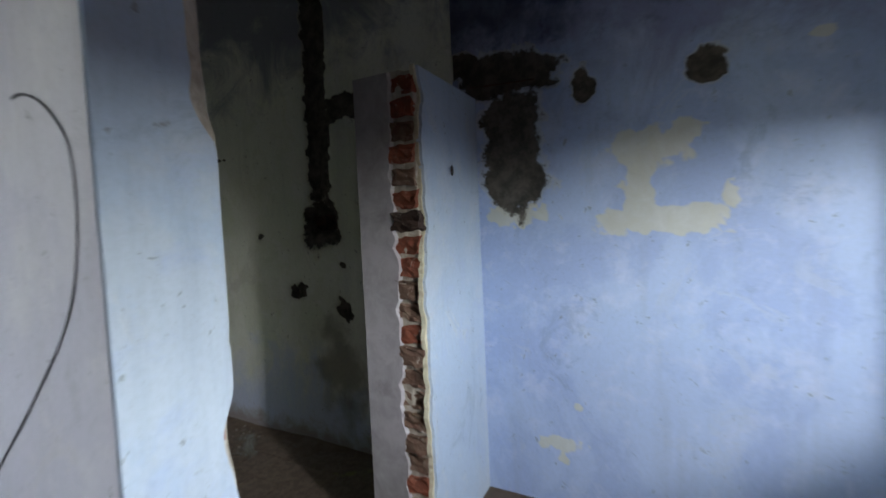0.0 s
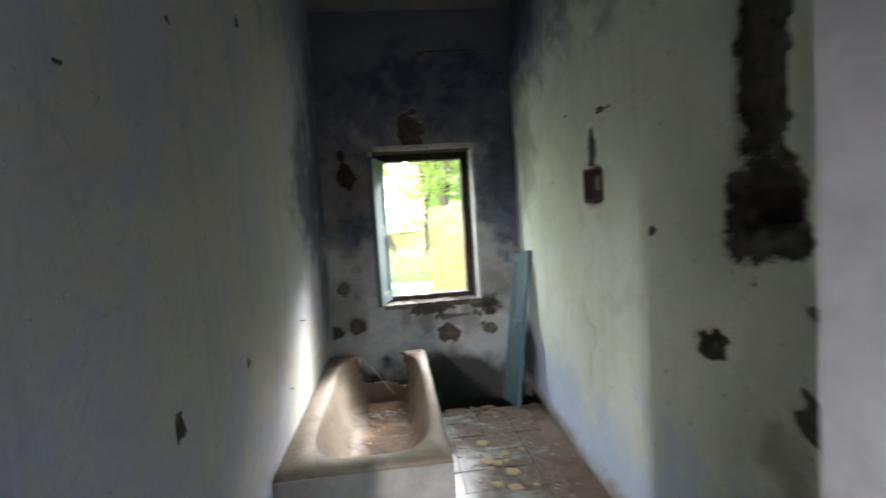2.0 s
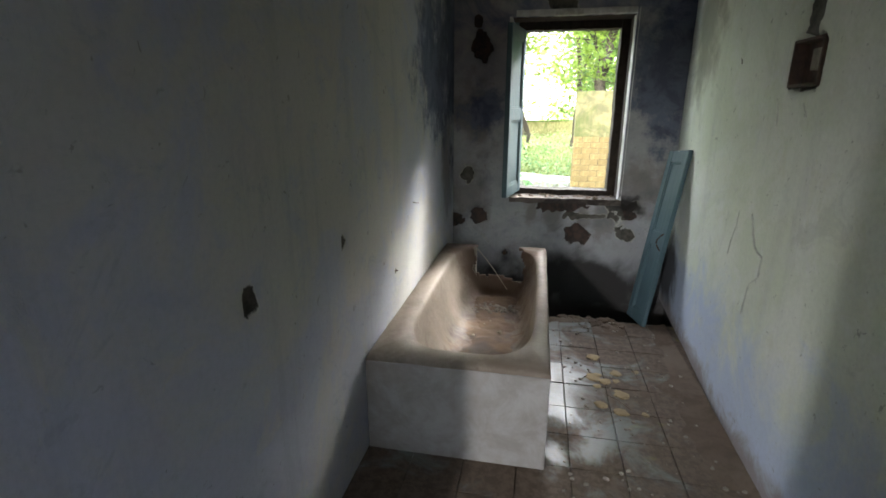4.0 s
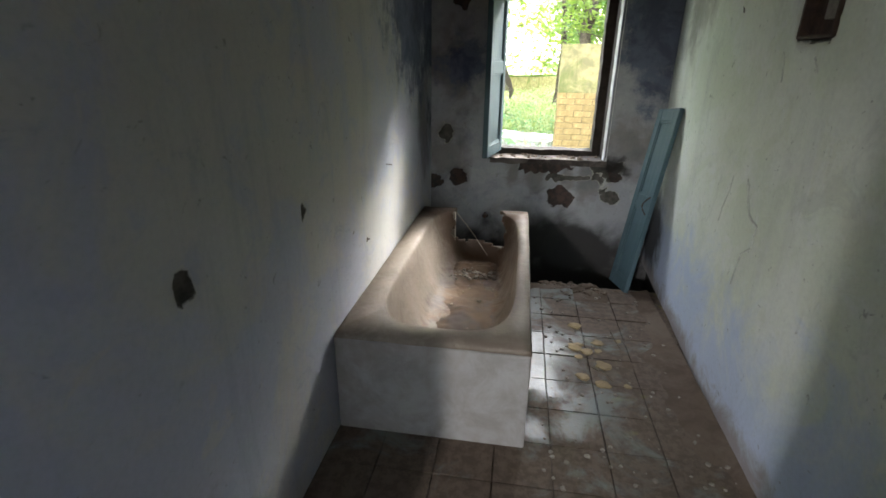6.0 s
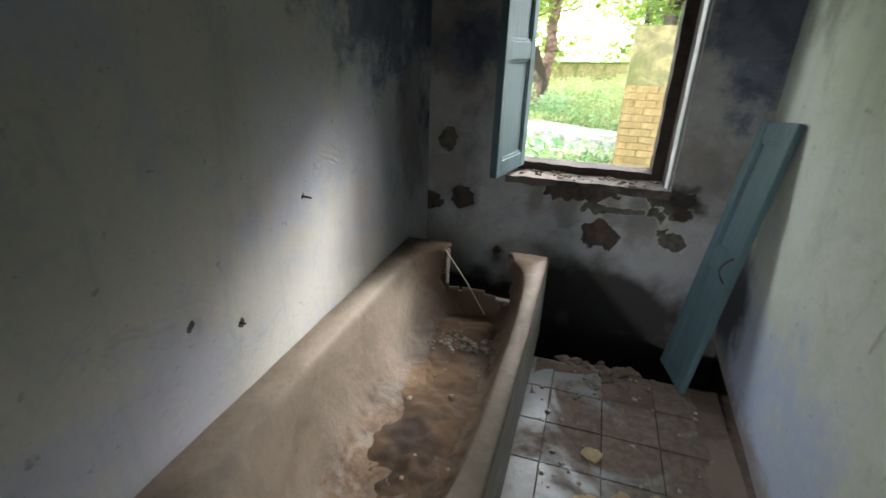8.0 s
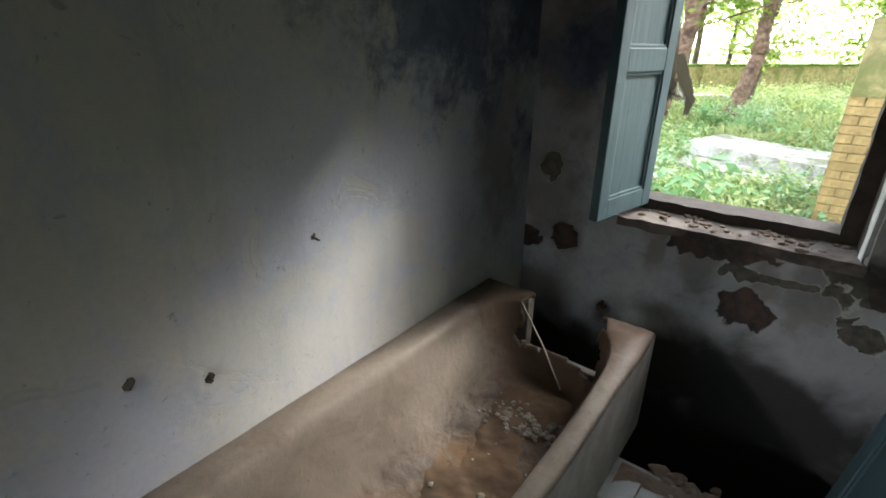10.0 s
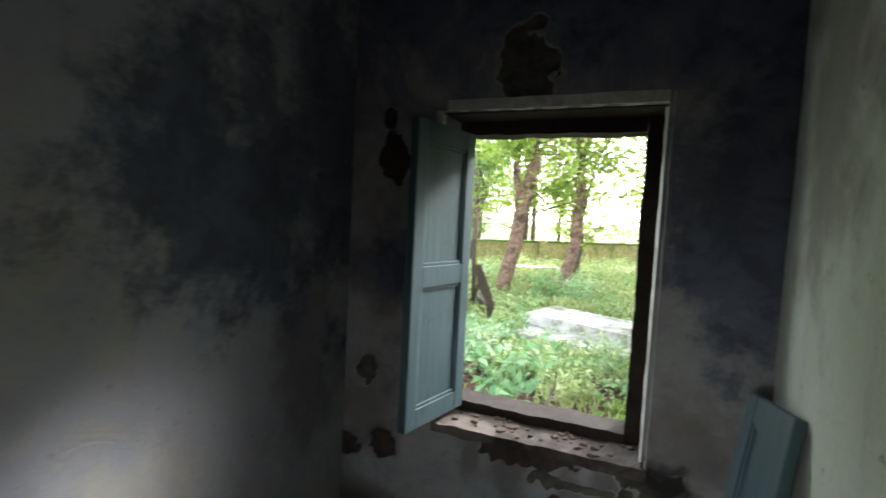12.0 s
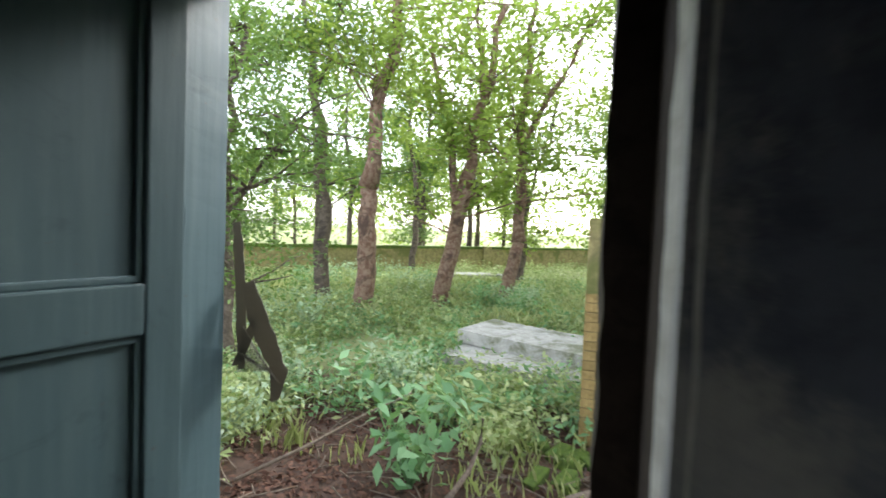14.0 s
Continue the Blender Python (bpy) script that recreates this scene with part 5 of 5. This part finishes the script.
while len(UNDER) < 6500:
    d = 3.2 + 24 * r.rand() ** 1.5
    a = radians(r.uniform(-56, 16))
    x, y = 0.9 + d * math.sin(a), 4.7 + d * math.cos(a)
    bare = float(vnoise(x, y, 221, 1.6)) + ((0.3 if y < 9.2 else 0.0) + (0.4 if y < 8.4 else 0.0)) * (1.0 if -1.5 < x < 0.45 else 0.45) + (0.22 if abs(x + 1.6) + abs(y - 13.2) < 1.6 else 0.0)
    if bare > 0.22 or (-0.6 < x < 1.5 and 9.6 < y < 11.7):
        continue
    clump = float(vnoise(x, y, 225, 0.75)) + 0.5 * float(vnoise(x, y, 227, 0.3))
    if clump < -0.12 and r.rand() < 0.7:
        continue
    UNDER.append((x, y, ground_z(x, y) + r.uniform(0.03, (0.22 + 0.5 * max(0.0, clump)) if y > 9 else 0.22)))
near = [p for p in UNDER if p[1] < 11.5]
far = [p for p in UNDER if p[1] >= 11.5]
tagged(leaves("undergrowth", near, 22, (0.13, 0.13, 0.1), (0.04, 0.115), M_HERB, 231), "low leafy green weeds covering the ground", "weeds", kind="stuff")
tagged(leaves("far_undergrowth", far, 20, (0.22, 0.22, 0.09), (0.07, 0.15), M_HERB, 233), "low green weeds under the trees", "weeds", kind="stuff")
ferns = [(x, y, ground_z(x, y) + 0.16) for x, y in zip(r.uniform(-5.0, 2.0, 420), 8.3 + 7 * r.rand(420) ** 1.3) if not (-0.5 < x < 1.1 and 9.9 < y < 11.7)]
tagged(leaves("tall_weeds", ferns, 26, (0.15, 0.15, 0.12), (0.04, 0.13), M_BUSH, 237), "taller broad-leaved weeds among the undergrowth", "weeds", kind="stuff")
tagged(leaves("leaf_litter", [(x, y, ground_z(x, y) + 0.012) for x, y in zip(r.uniform(-3.5, 1.8, 2600), r.uniform(5.6, 9.4, 2600))], 9, (0.07, 0.07, 0.012), (0.03, 0.075), M_LITTER, 241, flat=0.15), "fallen brown leaves on the soil", "leaf litter", kind="stuff")


def blades(name, roots, per, spread, height, material, seed):
    """Tufts of grass: bent three-cornered blades that rise from given roots."""
    r = np.random.RandomState(seed)
    c = np.repeat(np.asarray(roots, float), per, axis=0)
    n = len(c)
    p = c + np.column_stack([r.normal(0, spread, n), r.normal(0, spread, n), np.zeros(n)])
    h, a, w = r.uniform(*height, n), r.uniform(0, 2 * math.pi, n), r.uniform(0.004, 0.009, n)
    lean = h * r.uniform(0.15, 0.7, n)
    side = np.column_stack([-np.sin(a) * w, np.cos(a) * w, np.zeros(n)])
    mid = p + np.column_stack([np.cos(a) * lean * 0.3, np.sin(a) * lean * 0.3, h * 0.6])
    tip = p + np.column_stack([np.cos(a) * lean, np.sin(a) * lean, h])
    v = np.stack([p - side, p + side, mid + side * 0.8, tip, mid - side * 0.8], axis=1).reshape(-1, 3)
    k = 5 * np.arange(n)[:, None]
    return from_arrays(name, v, (k + np.arange(5)).tolist(), material)


tufts = [(x, y, ground_z(x, y)) for x, y in zip(r.uniform(-7.0, 3.0, 900), 10.5 + 9 * r.rand(900) ** 1.2) if not (-0.9 < x < 1.6 and y < 12.0) and float(vnoise(x, y, 271, 1.4)) > -0.12]
tagged(blades("meadow_grass", tufts, 34, 0.12, (0.14, 0.42), M_GRASS, 273), "pale green meadow grass under the trees", "grass", kind="stuff")
edge = [(x, y, ground_z(x, y)) for x, y in zip(r.uniform(-2.8, 1.5, 150), r.uniform(7.4, 10.2, 150)) if float(vnoise(x, y, 277, 0.9)) > 0.05]
tagged(blades("rough_grass", edge, 16, 0.09, (0.06, 0.2), M_GRASS, 279), "tufts of rough grass at the edge of the litter", "grass", kind="stuff")


def shrub(base, n, height, size, seed, label, material=None):
    root = thing("shrub", (base[0], base[1], ground_z(*base)))
    tagged(root, label, "shrub")
    rr = random.Random(seed)
    cs = []
    for k in range(n):
        e = (rr.gauss(0, 0.24), rr.gauss(0, 0.2), height * rr.uniform(0.45, 1.0))
        bm = bmesh.new()
        pts = wander((0, 0, 0), e, 5, 0.05, seed + k)
        tube(bm, pts, [0.008, 0.007, 0.006, 0.004, 0.002], 5)
        part("stem", bm, material or M_BUSH, root)
        cs += pts[1:] + [pts[4]]
    leaves("foliage", cs, 6 if size[1] < 0.15 else 4, (0.075, 0.075, 0.05), size, material or M_BUSH, seed, root)
    return root


shrub((0.05, 7.35), 10, 0.82, (0.1, 0.19), 251, "bright green leafy shrub growing from the litter")
shrub((-1.55, 7.35), 12, 0.5, (0.04, 0.09), 255, "pale green feathery shrub at the edge of the litter", M_FERN)
shrub((-0.6, 8.7), 12, 0.75, (0.05, 0.1), 253, "pale green feathery shrub among the weeds", M_FERN)
shrub((-1.7, 8.3), 10, 0.6, (0.05, 0.1), 257, "pale green feathery shrub among the weeds", M_FERN)
shrub((0.45, 8.9), 9, 0.5, (0.05, 0.09), 259, "low green shrub beside the brick pier")

kinds = [shrub((-3.6, 10.2), 12, 0.7, (0.05, 0.1), 261, "pale green feathery shrub under the trees", M_FERN), shrub((0.0, 13.4), 11, 0.6, (0.06, 0.12), 263, "low green shrub under the trees")]
rs = random.Random(41)
for k in range(30):
    x, y = rs.uniform(-6.5, 2.2), rs.uniform(8.9, 18.0)
    if -0.6 < x < 1.3 and y < 12.2 or abs(x + 2.0) < 0.5:
        continue
    ob = copy_thing(kinds[k % 2], pose(x, y, ground_z(x, y), 0, 0, rs.uniform(0, 360)))
    ob.scale = (rs.uniform(0.6, 1.25),) * 3

# twigs and dead branches
rr = random.Random(31)
bm = bmesh.new()
for k in range(230):
    x, y = rr.uniform(-2.4, 1.6), rr.uniform(6.0, 8.7)
    a, l = rr.uniform(0, 6.3), rr.uniform(0.15, 0.6)
    p, q = (x, y, ground_z(x, y) + 0.02), (x + l * math.cos(a), y + l * math.sin(a), ground_z(x + l * math.cos(a), y + l * math.sin(a)) + rr.uniform(0.02, 0.08))
    tube(bm, wander(p, q, 4, 0.03, k), [0.007, 0.006, 0.005, 0.003], 5)
tagged(part("dry_twigs", bm, M_STICK), "dry twigs scattered over the leaf litter", "twigs", kind="stuff")
for nm, pts, rad in (("dead_branch", [(-1.0, 6.9, -0.22), (-0.7, 7.3, -0.1), (-0.45, 7.7, 0.02), (-0.2, 8.0, 0.12)], 0.014), ("dead_branch", [(0.32, 7.1, -0.28), (0.45, 7.35, -0.1), (0.5, 7.45, 0.06), (0.5, 7.5, 0.2)], 0.022), ("dead_branch", [(0.95, 7.3, -0.26), (1.1, 7.45, -0.2), (1.35, 7.6, -0.15)], 0.03)):
    tagged(part(nm, tube(bmesh.new(), pts, [rad * (1 - 0.18 * k) for k in range(len(pts))], 7), M_STICK), "weathered dead branch lying in the litter", "branch", group="dead branches")

# concrete slabs
base_slab = tagged(part("concrete_slab", ragged_bar(-0.85, 1.05, -0.9, 0.75, -0.12, 0.12, 0.02, 4), M_SLAB), "broken weathered white concrete slab among weeds", "slab", group="concrete slabs")
base_slab.matrix_world = pose(0.4, 10.75, GROUND + 0.08, 0, 0, -16)
top_slab = tagged(part("concrete_slab", ragged_bar(-0.85, 0.9, -0.5, 0.55, 0.0, 0.17, 0.018, 15), M_SLAB), "weathered white concrete slab lying on a wider one", "slab", group="concrete slabs")
top_slab.matrix_world = pose(0.4, 10.95, GROUND + 0.2, 0, 2, -16)
far_slab = tagged(part("concrete_slab", slab(-1.05, 1.05, -0.45, 0.45, 0.0, 0.28, bevel=0.03, jitter=0.03), M_SLAB), "low white concrete slab by the garden wall", "slab", group="concrete slabs")
far_slab.matrix_world = pose(-2.75, 20.8, GROUND - 0.02, 0, 0, 30)

# mossy bricks on the ground
for k in range(9):
    x, y = rr.uniform(0.75, 1.3), rr.uniform(7.6, 8.3)
    ob = tagged(part("fallen_brick", slab(-0.11, 0.11, -0.055, 0.055, 0, 0.075, bevel=0.014, jitter=0.02, seed=k), M_MOSS), "moss-covered brick lying on the soil", "brick", group="fallen mossy bricks")
    ob.matrix_world = pose(x, y, ground_z(x, y) - 0.005, rr.uniform(-14, 14), rr.uniform(-14, 14), rr.uniform(0, 180))

# garden wall, slanting away, with a pier
gw = thing("garden_wall", (-3.8, 24.9, GROUND))
tagged(gw, "low moss-grown garden wall behind the trees", "wall")
gw.rotation_euler = (0, 0, math.atan2(9.6, 7.6))
part("wall_body", ragged_bar(-16, 16, -0.15, 0.15, -0.1, 0.95, 0.05, 5), M_MOSSWALL, gw)
part("coping", ragged_bar(-16, 16, -0.2, 0.2, 0.952, 1.05, 0.04, 8), M_MOSS, gw, "moss-green coping")
part("pier", slab(0.4, 0.85, -0.3, -0.155, -0.1, 1.08, bevel=0.02), M_MOSSWALL, gw, "mossy rendered pier")

# brick pier outside the window
pier = thing("brick_pier", (1.7, 8.62, GROUND))
tagged(pier, "ochre mossy brick wall end with flaking render", "wall")
part("render_coat", ragged_bar(-0.585, 0.9, -0.118, 0.13, 1.28, 1.9, 0.012, 3), M_MOSSWALL, pier, "mossy flaking render")
part("mortar_core", slab(-0.57, 0.89, -0.097, 0.12, -0.1, 1.3), grained("dark_joint", (0.21, 0.16, 0.075), (0.14, 0.105, 0.05), 14, 0.95, 0.006), pier)
stock = [brick_mesh("brick", 0.225, 0.1, 0.07, 31 + k, M_MOSSY, 0.006) for k in range(4)]
half = [brick_mesh("brick", 0.105, 0.1, 0.07, 41 + k, M_MOSSY, 0.006) for k in range(2)]
side = [brick_mesh("brick", 0.02, 0.11, 0.07, 51 + k, M_MOSSY, 0.003) for k in range(2)]
for c in range(16):
    z = c * 0.0805
    x = -0.585
    first = True
    while x < 0.8:
        pool = half if (first and c % 2) else stock
        ob = new("brick", rr.choice(pool))
        ob.parent = pier
        ob.matrix_basis = pose(x, -0.113 + rr.uniform(-0.003, 0.003), z, 0, 0, rr.uniform(-0.6, 0.6))
        x += 0.118 if (first and c % 2) else 0.237
        first = False
    ob = new("brick", rr.choice(side))
    ob.parent = pier
    ob.matrix_basis = pose(-0.588, 0.003, z)
